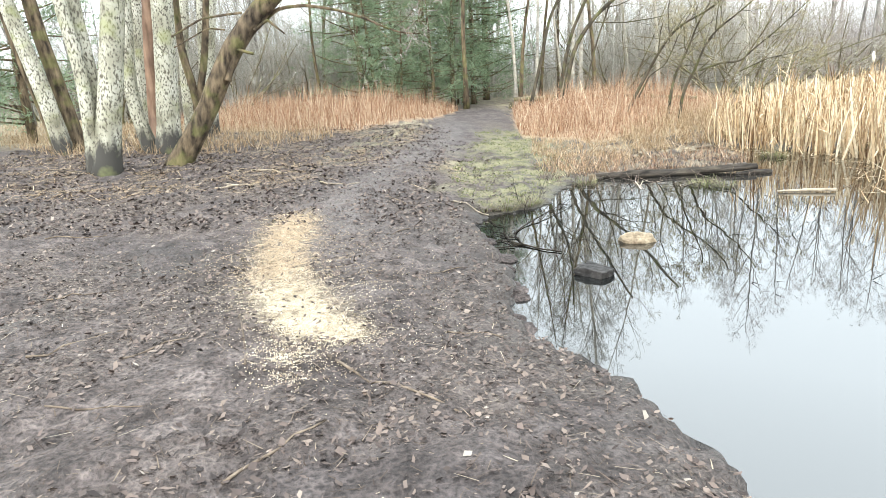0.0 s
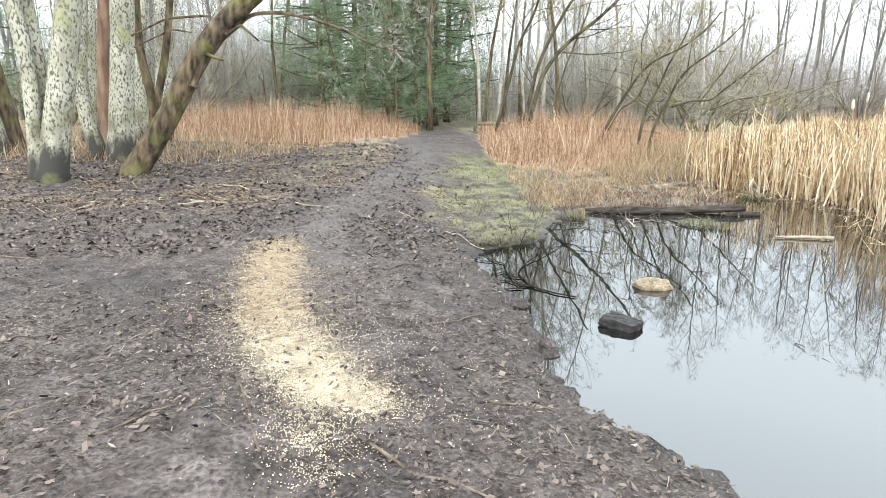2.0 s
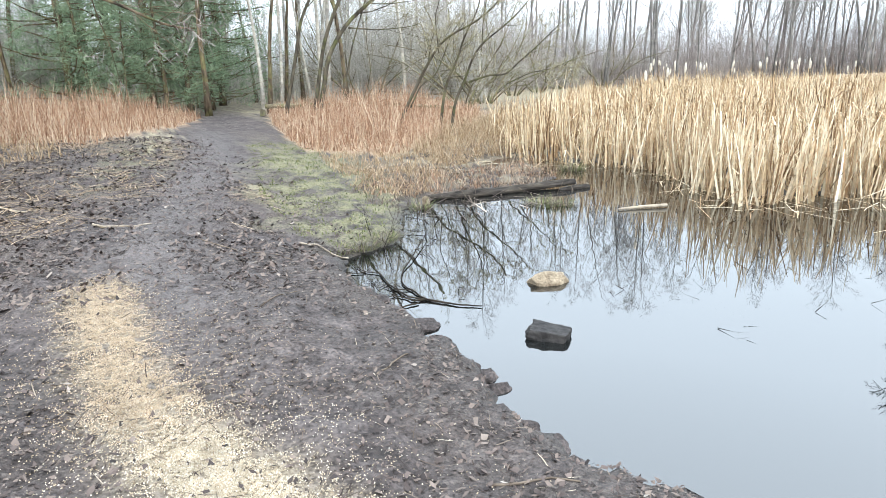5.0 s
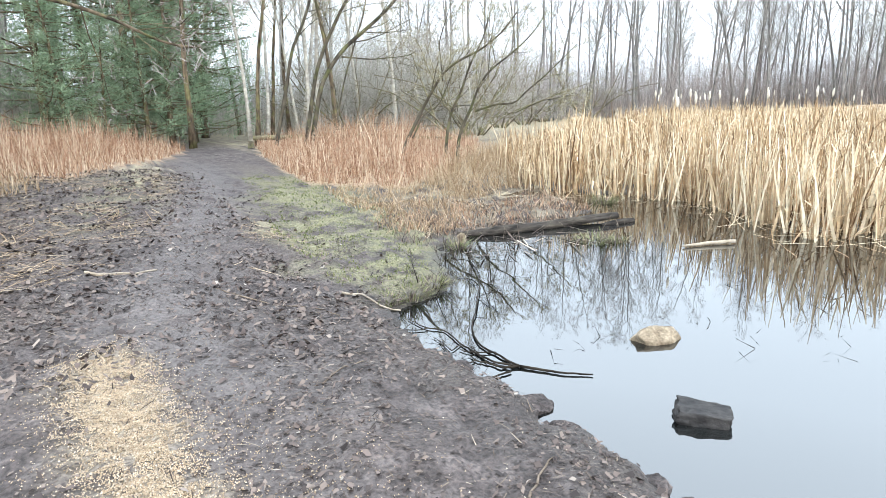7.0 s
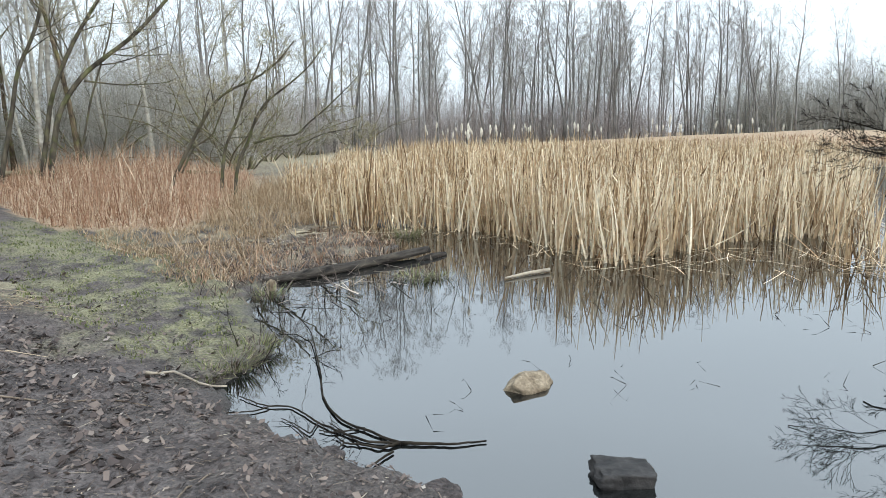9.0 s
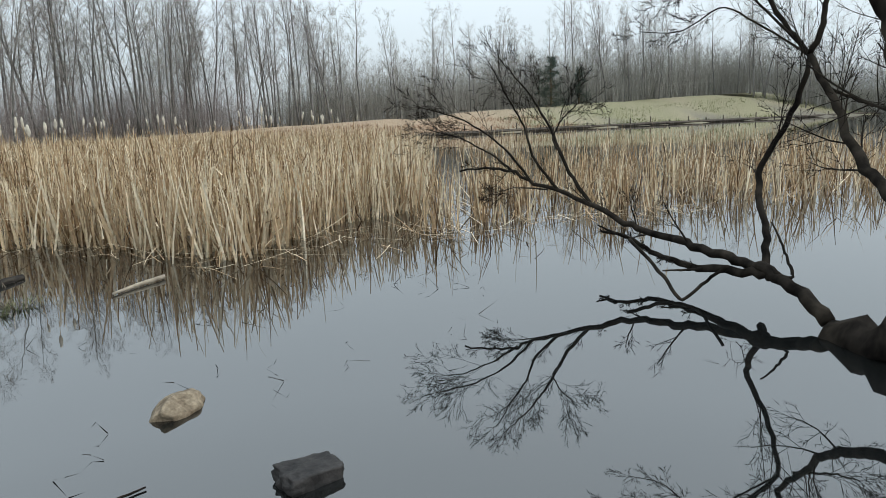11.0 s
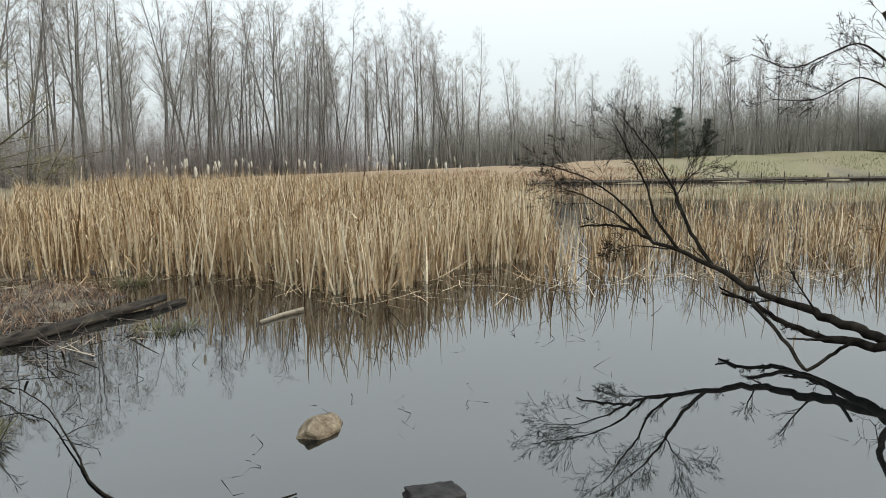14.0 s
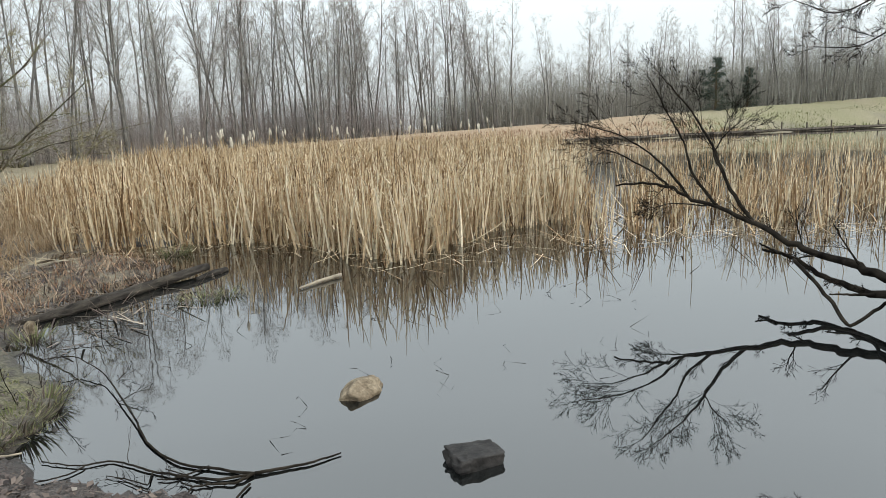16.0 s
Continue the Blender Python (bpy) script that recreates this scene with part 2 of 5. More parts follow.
STRAWLIT = blades("dull_straw_litter", [(0, (0.04, 0.03, 0.026)), (0.55, (0.12, 0.092, 0.074)), (0.9, (0.23, 0.185, 0.145)), (1, (0.42, 0.36, 0.28))], 0.8, 0)
GREEN = blades("short_green_grass", [(0, (0.08, 0.095, 0.035)), (0.6, (0.18, 0.2, 0.08)), (1, (0.32, 0.3, 0.17))])
LEAF = blades("fallen_leaves", [(0, (0.022, 0.016, 0.015)), (0.35, (0.062, 0.046, 0.041)), (0.7, (0.135, 0.102, 0.088)), (0.98, (0.2, 0.158, 0.132)), (1, (0.34, 0.3, 0.26))], 0.6, 0, 0.3)
TAN_GRAIN = blades("tan_cracked_corn", [(0, (0.26, 0.19, 0.125)), (0.4, (0.385, 0.3, 0.205)), (0.8, (0.475, 0.385, 0.28)), (1, (0.56, 0.485, 0.395))], 0.7, 0)
GRAIN = blades("cracked_corn", [(0, (0.36, 0.285, 0.195)), (0.4, (0.47, 0.4, 0.295)), (0.8, (0.56, 0.5, 0.4)), (1, (0.63, 0.59, 0.52))], 0.7, 0)
FLUFF = blades("cattail_fluff", [(0, (0.6, 0.52, 0.4)), (1, (0.78, 0.74, 0.66))], 0.95, 0.2)
TAN_STONE = stone_mat("tan_stone", (0.135, 0.1, 0.065), (0.29, 0.235, 0.165))
DARK_STONE = stone_mat("dark_wet_stone", (0.01, 0.009, 0.009), (0.04, 0.036, 0.034), 0.3, 0.65)


# ---- mesh tools ----
class Bag:
    """Collects tubes, strips and flakes for one mesh."""

    def __init__(self):
        self.v, self.f, self.n = [], [], 0

    def add(self, v, f):
        v = np.asarray(v, float).reshape(-1, 3)
        f = np.asarray(f, int)
        self.v.append(v)
        self.f.extend((f + self.n).tolist())
        self.n += len(v)

    def tube(self, pts, radii, sides=6, rough=0.0, rng=None):
        pts = np.asarray(pts, float)
        k = len(pts)
        tang = np.gradient(pts, axis=0)
        tang /= np.linalg.norm(tang, axis=1)[:, None] + 1e-9
        ref = np.array([0, 0, 1.0]) if abs(tang[:, 2]).mean() < 0.8 else np.array([1.0, 0, 0])
        a = np.cross(tang, ref)
        a /= np.linalg.norm(a, axis=1)[:, None] + 1e-9
        c = np.cross(tang, a)
        ang = np.arange(sides) * 2 * math.pi / sides
        rad = np.asarray(radii, float)[:, None] * np.ones((1, sides))
        if rough and rng is not None:
            lobes = 1 + rough * np.sin(ang * 3 + rng.uniform(0, 6)) * rng.uniform(0.4, 1, (k, 1))
            rad = rad * lobes * (1 + rough * rng.uniform(-0.6, 0.6, (k, sides)))
        v = pts[:, None] + rad[..., None] * (np.cos(ang)[None, :, None] * a[:, None] + np.sin(ang)[None, :, None] * c[:, None])
        i = np.arange(k - 1)[:, None] * sides
        j = np.arange(sides)[None]
        j2 = (j + 1) % sides
        f = np.stack([i + j, i + j2, i + sides + j2, i + sides + j], -1).reshape(-1, 4)
        self.add(v, f)
        if sides > 5:
            self.f.append([self.n - sides + q for q in range(sides)])
            self.f.append([self.n - sides * k + q for q in range(sides)][::-1])

    def strips(self, base, tip, width, bend, yaw, segs=3, taper=0.35):
        """Many bent blades at once. base, tip: N x 3; bend: sideways bow in metres."""
        base, tip = np.asarray(base, float), np.asarray(tip, float)
        n = len(base)
        s = np.linspace(0, 1, segs + 1)
        mid = base[:, None] + (tip - base)[:, None] * s[None, :, None]
        bow = np.stack([np.cos(yaw + 1.3), np.sin(yaw + 1.3), np.zeros(n)], -1) * np.asarray(bend)[:, None]
        mid = mid + bow[:, None] * (s ** 2 - s)[None, :, None] * 2
        side = np.stack([np.cos(yaw), np.sin(yaw), np.zeros(n)], -1) * (np.asarray(width) / 2)[:, None]
        w = (1 - (1 - taper) * s ** 2)[None, :, None]
        v = np.stack([mid - side[:, None] * w, mid + side[:, None] * w], 2)
        b0 = np.arange(n)[:, None] * (2 * (segs + 1)) + np.arange(segs)[None] * 2
        f = np.stack([b0, b0 + 1, b0 + 3, b0 + 2], -1).reshape(-1, 4)
        self.add(v, f)

    def spikes(self, base, tip, width, rng):
        """Many thin pointed twigs, one triangle each."""
        base, tip = np.asarray(base, float), np.asarray(tip, float)
        d = tip - base
        side = np.cross(d, rng.normal(size=d.shape))
        side *= (np.asarray(width) / 2 / (np.linalg.norm(side, axis=1) + 1e-9))[:, None]
        v = np.stack([base - side, base + side, tip], 1)
        self.add(v, np.arange(len(base) * 3).reshape(-1, 3))

    def mesh(self, name, material, smooth=False):
        me = bpy.data.meshes.new(name)
        me.from_pydata(np.concatenate(self.v).tolist() if self.v else [], [], self.f)
        me.materials.append(material)
        if smooth:
            me.polygons.foreach_set("use_smooth", np.ones(len(me.polygons), bool))
        me.update()
        return me


def part(name, bag, material, parent=None, label="", smooth=False):
    ob = new(name, bag.mesh(name, material, smooth))
    if parent is not None:
        ob.parent = parent
    if label:
        ob["label"] = label
    return ob


def thing(name, place, label, category, group="", kind=""):
    ob = new(name)
    ob.location = place
    return tagged(ob, label, category, group, kind)


def stuff(name, bag, material, label, category):
    return tagged(part(name, bag, material), label, category, "", "stuff")


# ---- lie of the land ----
POND = [(2.2, -4), (1.45, 0.6), (1.25, 2.2), (1.06, 3.07), (0.97, 3.4), (0.88, 3.65), (0.69, 3.95), (0.68, 4.5), (0.79, 5.0), (0.82, 5.7),
        (0.78, 6.1), (0.77, 6.5), (0.78, 7.0), (0.83, 7.35), (1.1, 7.58), (1.5, 7.75), (1.78, 8.05), (2.05, 8.75), (2.4, 9.25), (3.0, 9.62), (4.2, 9.55), (5.15, 9.85), (5.7, 10.7), (6.3, 12.3), (7.4, 13.6),
        (9, 15.2), (15, 20), (26, 33), (40, 37), (44, 24), (50, 12.7), (62, -2), (77, -24), (98, -56), (60, -75), (14, -40), (4, -12)]
P2 = np.array(POND)


def shore(x, y):
    """Signed distance from the pond's edge: plus on land, minus in the water."""
    x, y = np.asarray(x, float), np.asarray(y, float)
    best, inside = np.full(x.shape, 1e9), np.zeros(x.shape, bool)
    for (ax, ay), (bx, by) in zip(P2, np.roll(P2, -1, 0)):
        dx, dy = bx - ax, by - ay
        s = np.clip(((x - ax) * dx + (y - ay) * dy) / (dx * dx + dy * dy), 0, 1)
        best = np.minimum(best, np.hypot(x - ax - s * dx, y - ay - s * dy))
        cross = ((ay > y) != (by > y)) & (x < (bx - ax) * (y - ay) / (by - ay + 1e-12) + ax)
        inside ^= cross
    return np.where(inside, -best, best)


def ease(a, b, v):
    s = np.clip((np.asarray(v, float) - a) / (b - a), 0, 1)
    return s * s * (3 - 2 * s)


WAVES = [(np.random.RandomState(i).uniform(-1, 1, 2), np.random.RandomState(i + 50).uniform(0, 6)) for i in range(14)]


def rough(x, y, size):
    """Smooth uneven relief, about -1 to 1."""
    out = 0
    for i, (d, p) in enumerate(WAVES):
        k = 6.28 / size * (0.5 + 0.13 * i)
        u = d / np.hypot(*d)
        out = out + np.sin(k * (u[0] * x + u[1] * y) + p + 1.4 * np.sin(k * 0.6 * (u[1] * x - u[0] * y) + 2 * p)) / 5
    return out


def inside(poly, x, y):
    poly = np.array(poly)
    hit = np.zeros(np.shape(x), bool)
    for (ax, ay), (bx, by) in zip(poly, np.roll(poly, -1, 0)):
        hit ^= ((ay > y) != (by > y)) & (x < (bx - ax) * (y - ay) / (by - ay + 1e-12) + ax)
    return hit


BED = [(5.9, 12.5), (6.4, 11), (7.0, 10.1), (6.7, 8.7), (5.75, 7.15), (6.9, 6.75), (8.0, 6.6), (9.2, 5.6), (14, 5.7), (20, 6.0), (30, 7), (40, 10), (43, 22), (36, 33), (26, 30), (15, 18.5), (8.5, 14.2)]
FRONT = np.array([(5.9, 12.5), (6.4, 11), (7.0, 10.1), (6.7, 8.7), (5.75, 7.15), (6.9, 6.75), (8.0, 6.6), (9.2, 5.6), (14, 5.7), (20, 6), (30, 7)])


def from_front(x, y):
    best = np.full(np.shape(x), 9.0)
    for (ax, ay), (bx, by) in zip(FRONT[:-1], FRONT[1:]):
        dx, dy = bx - ax, by - ay
        q = np.clip(((x - ax) * dx + (y - ay) * dy) / (dx * dx + dy * dy), 0, 1)
        best = np.minimum(best, np.hypot(x - ax - q * dx, y - ay - q * dy))
    return best


def height(x, y):
    x, y = np.asarray(x, float), np.asarray(y, float)
    d = shore(x, y)
    near = np.exp(-((np.hypot(x, y - 6) / 30) ** 2))
    d = d + near * (0.07 * rough(x, y, 0.6) + 0.045 * rough(x + 9, y, 0.22)) * np.exp(-np.abs(d) * 2)
    flat = ease(7.0, 8.2, y) * ease(0.2, 1.4, x)
    marsh = ease(2.3, 3.2, x) * ease(14.5, 12.5, y) * ease(9, 9.5, y)
    lip = 0.075 - 0.05 * flat
    land = 0.012 + lip * (1 - np.exp(-np.maximum(d, 0) / 0.05)) + (0.22 - 0.1 * flat) * (1 - np.exp(-np.maximum(d, 0) / 1.1)) + 0.12 * ease(3, 10, d)
    land = land * (1 - 0.93 * marsh) + marsh * (0.022 * rough(x, y, 0.8) - 0.002)
    land = land + near * ease(0, 0.5, d) * (0.03 * rough(x, y, 1.6) + 0.014 * rough(x, y + 5, 0.4) + 0.009 * rough(x + 3, y, 0.17))
    dam = ease(2, 14, d) * ease(38, 46, x) * np.clip((46 - y) / 66, 0, 1.25)
    land = land + 2.7 * dam
    bed = -0.02 - 0.5 * (1 - np.exp(np.minimum(d, 0) / 0.8))
    # Ground raised under the reeds, added to darken the gaps by hiding sky-reflecting water.
    mat = inside(BED, x, y) & (from_front(x, y) > 0.35)
    bed = np.where(mat, 0.03 + 0.02 * rough(x, y, 0.9), bed)
    return np.where(d > 0, land, bed)


def edge_distance(poly, x, y):
    poly = np.array(poly, float)
    best = np.full(np.shape(x), 1e9)
    for (ax, ay), (bx, by) in zip(poly, np.roll(poly, -1, 0)):
        dx, dy = bx - ax, by - ay
        q = np.clip(((x - ax) * dx + (y - ay) * dy) / (dx * dx + dy * dy), 0, 1)
        best = np.minimum(best, np.hypot(x - ax - q * dx, y - ay - q * dy))
    return best


def scatter(rng, poly, count):
    poly = np.array(poly)
    lo, hi = poly.min(0), poly.max(0)
    out = np.zeros((0, 2))
    while len(out) < count:
        p = rng.uniform(lo, hi, (count * 2, 2))
        out = np.concatenate([out, p[inside(poly, p[:, 0], p[:, 1])]])
    return out[:count]


RUST_LEFT = [(-7.5, 24), (-4.5, 18.5), (-1.9, 15.9), (-0.9, 16.2), (0.4, 18.8), (2.5, 25), (2.2, 29), (-9, 30)]
RUST_RIGHT = [(2.75, 14.7), (3.9, 13.6), (5.3, 13.9), (6.4, 15.5), (9, 18.5), (12, 23), (11, 26), (4.9, 26), (3.7, 20.7)]


def axis(lo, hi, step, far, grow=1.13):
    core = list(np.arange(lo, hi, step))
    s, p = step, hi
    while p < far:
        core.append(p)
        s *= grow
        p += s
    s, p = step, lo
    while p > -far:
        s *= grow
        p -= s
        core.insert(0, p)
    return np.array(core)


def build_ground():
    xs, ys = axis(-5.0, 4.2, 0.055, 2500), axis(0.0, 12, 0.06, 2500)
    gx, gy = np.meshgrid(xs, ys)
    x, y = gx.ravel(), gy.ravel()
    z = height(x, y)
    ny, nx = gx.shape
    i = (np.arange(ny - 1)[:, None] * nx + np.arange(nx - 1)[None]).ravel()
    me = bpy.data.meshes.new("ground")
    me.from_pydata(np.stack([x, y, z], -1).tolist(), [], np.stack([i, i + 1, i + nx + 1, i + nx], -1).tolist())
    me.polygons.foreach_set("use_smooth", np.ones(len(me.polygons), bool))
    d = shore(x, y)
    r1, r2 = rough(x, y, 2.2), rough(x + 4, y, 0.6)
    path = np.exp(-(((x - np.interp(y, [0, 6, 10, 16, 25], [-0.9, -0.6, 0.1, 1.2, 3.3])) / np.interp(y, [0, 8, 25], [1.6, 0.9, 0.7])) ** 2))
    moss = ease(7.2, 8.2, y) * ease(18.5, 14, y) * ease(0.1, 1.0, x + 0.22 * r1 + 0.12 * r2 - np.interp(y, [7, 10, 15, 19], [0.1, 0.45, 1.3, 2.2])) * ease(1.5, 0.9, x - np.interp(y, [7, 9, 11, 15, 19], [0.8, 1.3, 1.9, 2.4, 2.8]))
    moss = moss * ease(-1.1, 0.9, r2 + r1 * 0.5 + 0.7 * rough(x, y, 0.25)) * 0.72
    leftm = 0.45 * ease(10, 12, y) * ease(18, 14, y) * np.exp(-(((x - np.interp(y, [10, 16], [-0.9, -0.1])) / 0.45) ** 2)) * ease(-0.3, 0.5, r2)
    dry = np.where(x > 0, ease(9, 11, y), ease(14, 20, y)) * ease(0.1, 0.6, 1 - path) * ease(-0.6, 0.5, r2 + 0.4 * r1) * 0.75
    dry = np.where(x > 1, dry * ease(1.6, 2.6, x - np.interp(y, [7, 9, 11, 15], [0.4, 0.8, 1.4, 2])), dry)
    dry = np.maximum(dry, np.maximum(ease(24, 40, np.hypot(x, y)), ease(-5.5, -7.5, x) * ease(16, 18.5, y + 0.4 * r1)) * 0.9)
    rust = np.where(inside(RUST_LEFT, x, y) | inside(RUST_RIGHT, x, y), 0.8, 0.0)
    over = ease(38, 44, x) * ease(0.5, 2, d)
    green = 0.75 * over * ease(4, -6, y + 2 * r1) * ease(-1.2, 0.4, rough(x, y, 7))
    rust = np.maximum(rust, over * 0.75 * ease(-4, 8, y + 2 * r1))
    litter = ease(-0.5, 0.6, r1 + 0.7 * r2) * ease(26, 18, y) * (1 - 0.75 * path)
    trod = np.exp(-(((x - np.interp(y, [4, 6, 8, 10, 13, 18], [-0.7, -0.62, -0.62, -0.1, 0.75, 1.6])) / np.interp(y, [4, 8, 18], [0.5, 0.62, 0.5])) ** 2)) * ease(4, 6.5, y) * ease(24, 16, y)
    trod = np.maximum(trod, ease(0.5, 1.3, rough(x + 2, y + 7, 3.1)) * ease(16, 10, y) * ease(5.5, 7.5, y) * ease(-0.4, -1.4, x)) * ease(-1.4, 0.3, r2) * 0.75
    meal = np.zeros_like(x)
    for (cx, cy), w, s in (((-1.02, 6.8), 0.2, 0.55), ((-1.01, 6.35), 0.22, 0.6), ((-1.0, 5.9), 0.22, 0.6), ((-0.97, 5.4), 0.22, 0.6),
                           ((-0.91, 4.95), 0.23, 0.7), ((-0.79, 4.55), 0.25, 0.85), ((-0.66, 4.2), 0.25, 0.9), ((-0.52, 3.92), 0.2, 0.85), ((-0.4, 3.8), 0.16, 0.8)):
        meal = np.maximum(meal, s * np.exp(-(((x - cx + 0.04 * r2) ** 2 + (y - cy) ** 2) / w ** 2) ** 1.5) * ease(-2.2, -0.4, r2))
    wet = np.maximum(np.exp(-np.maximum(d, 0) / 0.1), np.where(d < 0, 1, 0)) * 0.8
    wet = np.maximum(wet, 0.42 * np.exp(-(np.maximum(d, 0) / 0.75) ** 2) * ease(-0.9, 0.5, r2 + 0.6 * rough(x, y, 0.3)) * (1 - moss / 0.72) * ease(13, 8, y))
    for cx, cy, w in ((-1.75, 5.3, 0.42), (-2.6, 4.2, 0.5), (-1.6, 2.2, 0.3)):
        wet = np.maximum(wet, 0.75 * np.exp(-(((x - cx) / w) ** 2 + ((y - cy) / w / 0.8) ** 2)) * ease(-0.8, 0.4, r2))
    for name, v in (("moss", np.maximum.reduce([moss, leftm, green])), ("dry", dry), ("rust", rust), ("litter", litter), ("trod", trod), ("meal", meal), ("wet", wet)):
        me.attributes.new(name, "FLOAT", "POINT").data.foreach_set("value", v.astype(np.float32))
    me.materials.append(MUD)
    return tagged(new("ground", me), "muddy leaf-strewn bank and meadow round the pond", "ground", "", "structure")


build_ground()
bag = Bag()
bag.add([(-6, -80, 0), (110, -80, 0), (110, 45, 0), (-6, 45, 0)], [(0, 1, 2, 3)])
tagged(part("water", bag, WATER), "still grey pond water reflecting the overcast sky", "water", "", "structure")


# ---- trees ----
def unit(v):
    return v / (np.linalg.norm(v) + 1e-9)


def limb_path(rng, start, way, length, segs, wobble, rise):
    pts, p, d = [start], np.array(start, float), unit(np.array(way, float))
    for _ in range(segs):
        d = unit(d + rng.normal(size=3) * wobble + np.array([0, 0, rise]))
        p = p + d * length / segs
        pts.append(p)
    return np.array(pts)


def along(pts, s):
    i = s * (len(pts) - 1)
    k = min(int(i), len(pts) - 2)
    return pts[k] + (pts[k + 1] - pts[k]) * (i - k), unit(pts[k + 1] - pts[k])


def sprout(rng, limbs, twigs, pts, r0, length, level, spec, first=0.25):
    """Side branches of a limb, down to pointed twigs. spec: per level (count, length share, angle, wobble, rise, sides)."""
    count, share, angle, wobble, rise, sides = spec[level]
    for q in range(count):
        s = first + (1 - first) * (q + rng.uniform(0, 1)) / count
        at, d = along(pts, min(s, 0.99))
        out = unit(np.cross(d, rng.normal(size=3)))
        a = radians(angle * rng.uniform(0.7, 1.3))
        way = d * math.cos(a) + out * math.sin(a)
        ln = length * share * rng.uniform(0.6, 1.2) * (1.15 - 0.6 * s)
        r = max(r0 * (1 - 0.75 * s) * (0.4 if spec is SPEC_TALL else 0.55), 0.0018)
        if level == len(spec) - 1:
            end = at + unit(way + np.array([0, 0, rise])) * ln
            twigs.append((at, end, max(1.4 * r, spec_min[0])))
            for _ in range(2):
                b = at + (end - at) * rng.uniform(0.3, 0.8)
                twigs.append((b, b + unit(way + rng.normal(size=3) * 0.6) * ln * 0.5, max(1.0 * r, spec_min[0] * 0.8)))
        else:
            segs = 4 if level == 0 else 2
            child = limb_path(rng, at, way, ln, segs, wobble, rise)
            limbs.tube(child, np.linspace(r, r * 0.35, segs + 1), sides)
            sprout(rng, limbs, twigs, child, r, ln, level + 1, spec)


spec_min = [0.012]


def put_twigs(rng, twigs, name, material, root):
    if twigs:
        b = Bag()
        b.spikes([t[0] for t in twigs], [t[1] for t in twigs], [t[2] for t in twigs], rng)
        part(name, b, material, root)["kind"] = "stuff"


def bare_tree(seed, place, tall, radius, spec, material, twigmat, label, name="bare_tree", lean=0.04, first=0.35, thick=0.02, category="tree", group=""):
    rng = np.random.RandomState(seed)
    spec_min[0] = thick
    root = thing(name, place, label, category, group)
    trunk, limbs, twigs = Bag(), Bag(), []
    pts = limb_path(rng, (0, 0, -0.25), (rng.normal() * lean, rng.normal() * lean, 1), tall, 9, 0.045, 0.03)
    s = np.linspace(0, 1, 10)
    trunk.tube(pts, radius * (1 - 0.88 * s) * (1 + 0.5 * np.exp(-s * 30)), 8, 0.05, rng)
    sprout(rng, limbs, twigs, pts, radius, tall, 0, spec, first)
    part("trunk", trunk, material, root, "", True)
    part("crown", limbs, material, root)
    put_twigs(rng, twigs, "twig_spray", twigmat, root)
    return root


def bush(seed, place, stems, tall, radius, spread, spec, material, twigmat, label, name="willow_bush", thick=0.014, toward=(0, 0, 0), category="bush", group=""):
    rng = np.random.RandomState(seed)
    spec_min[0] = thick
    root = thing(name, place, label, category, group)
    limbs, twigs = Bag(), []
    for q in range(stems):
        a = q * 6.28 / stems + rng.uniform(-0.4, 0.4)
        way = np.array([math.cos(a) * spread, math.sin(a) * spread, 1]) + np.array(toward)
        ln = tall * rng.uniform(0.7, 1.1)
        r = radius * rng.uniform(0.6, 1.1)
        pts = limb_path(rng, (math.cos(a) * 0.15, math.sin(a) * 0.15, -0.15), way, ln, 8, 0.12, 0.02)
        stem = Bag()
        stem.tube(pts, np.linspace(r, r * 0.25, 9), 7, 0.06, rng)
        part("stem", stem, material, root, "", True)
        sprout(rng, limbs, twigs, pts, r, ln, 0, spec, 0.2)
    part("crown", limbs, material, root)
    put_twigs(rng, twigs, "twig_spray", twigmat, root)
    return root


def pine(seed, place, tall, radius, clear, label, name="pine_tree", narrow=1.0, foliage=None):
    rng = np.random.RandomState(seed)
    root = thing(name, place, label, "tree", "evergreens")
    trunk, limbs, needles = Bag(), Bag(), Bag()
    pts = limb_path(rng, (0, 0, -0.25), (0.02, 0.01, 1), tall, 8, 0.025, 0.05)
    trunk.tube(pts, np.linspace(radius, radius * 0.15, 9), 8, 0.05, rng)
    b, t, w = [], [], []
    for q in range(70):
        s = clear + (0.99 - clear) * (q + rng.uniform()) / 70
        at, d = along(pts, s)
        a = rng.uniform(0, 6.28)
        ln = tall * 0.26 * narrow * (1.12 - s) ** 0.8 * rng.uniform(0.7, 1.2)
        arm = limb_path(rng, at, (math.cos(a), math.sin(a), rng.uniform(-0.15, 0.35)), ln, 4, 0.1, 0.02)
        limbs.tube(arm, np.linspace(0.035, 0.008, 5), 4)
        for k in range(13):
            c, dd = along(arm, rng.uniform(0.25, 1))
            c = c + rng.normal(size=3) * ln * 0.09
            n = 12
            dirs = rng.normal(size=(n, 3)) + dd * 0.9 + np.array([0, 0, 0.3])
            dirs /= np.linalg.norm(dirs, axis=1)[:, None]
            o = c + rng.normal(size=(n, 3)) * 0.09
            b.append(o)
            t.append(o + dirs * rng.uniform(0.16, 0.34, (n, 1)))
            w.append(rng.uniform(0.018, 0.04, n))
    needles.spikes(np.concatenate(b), np.concatenate(t), np.concatenate(w), rng)
    part("trunk", trunk, BROWN, root, "", True)
    part("crown", limbs, BROWN, root)
    part("needle_mass", needles, foliage or NEEDLE, root)["kind"] = "stuff"
    return root


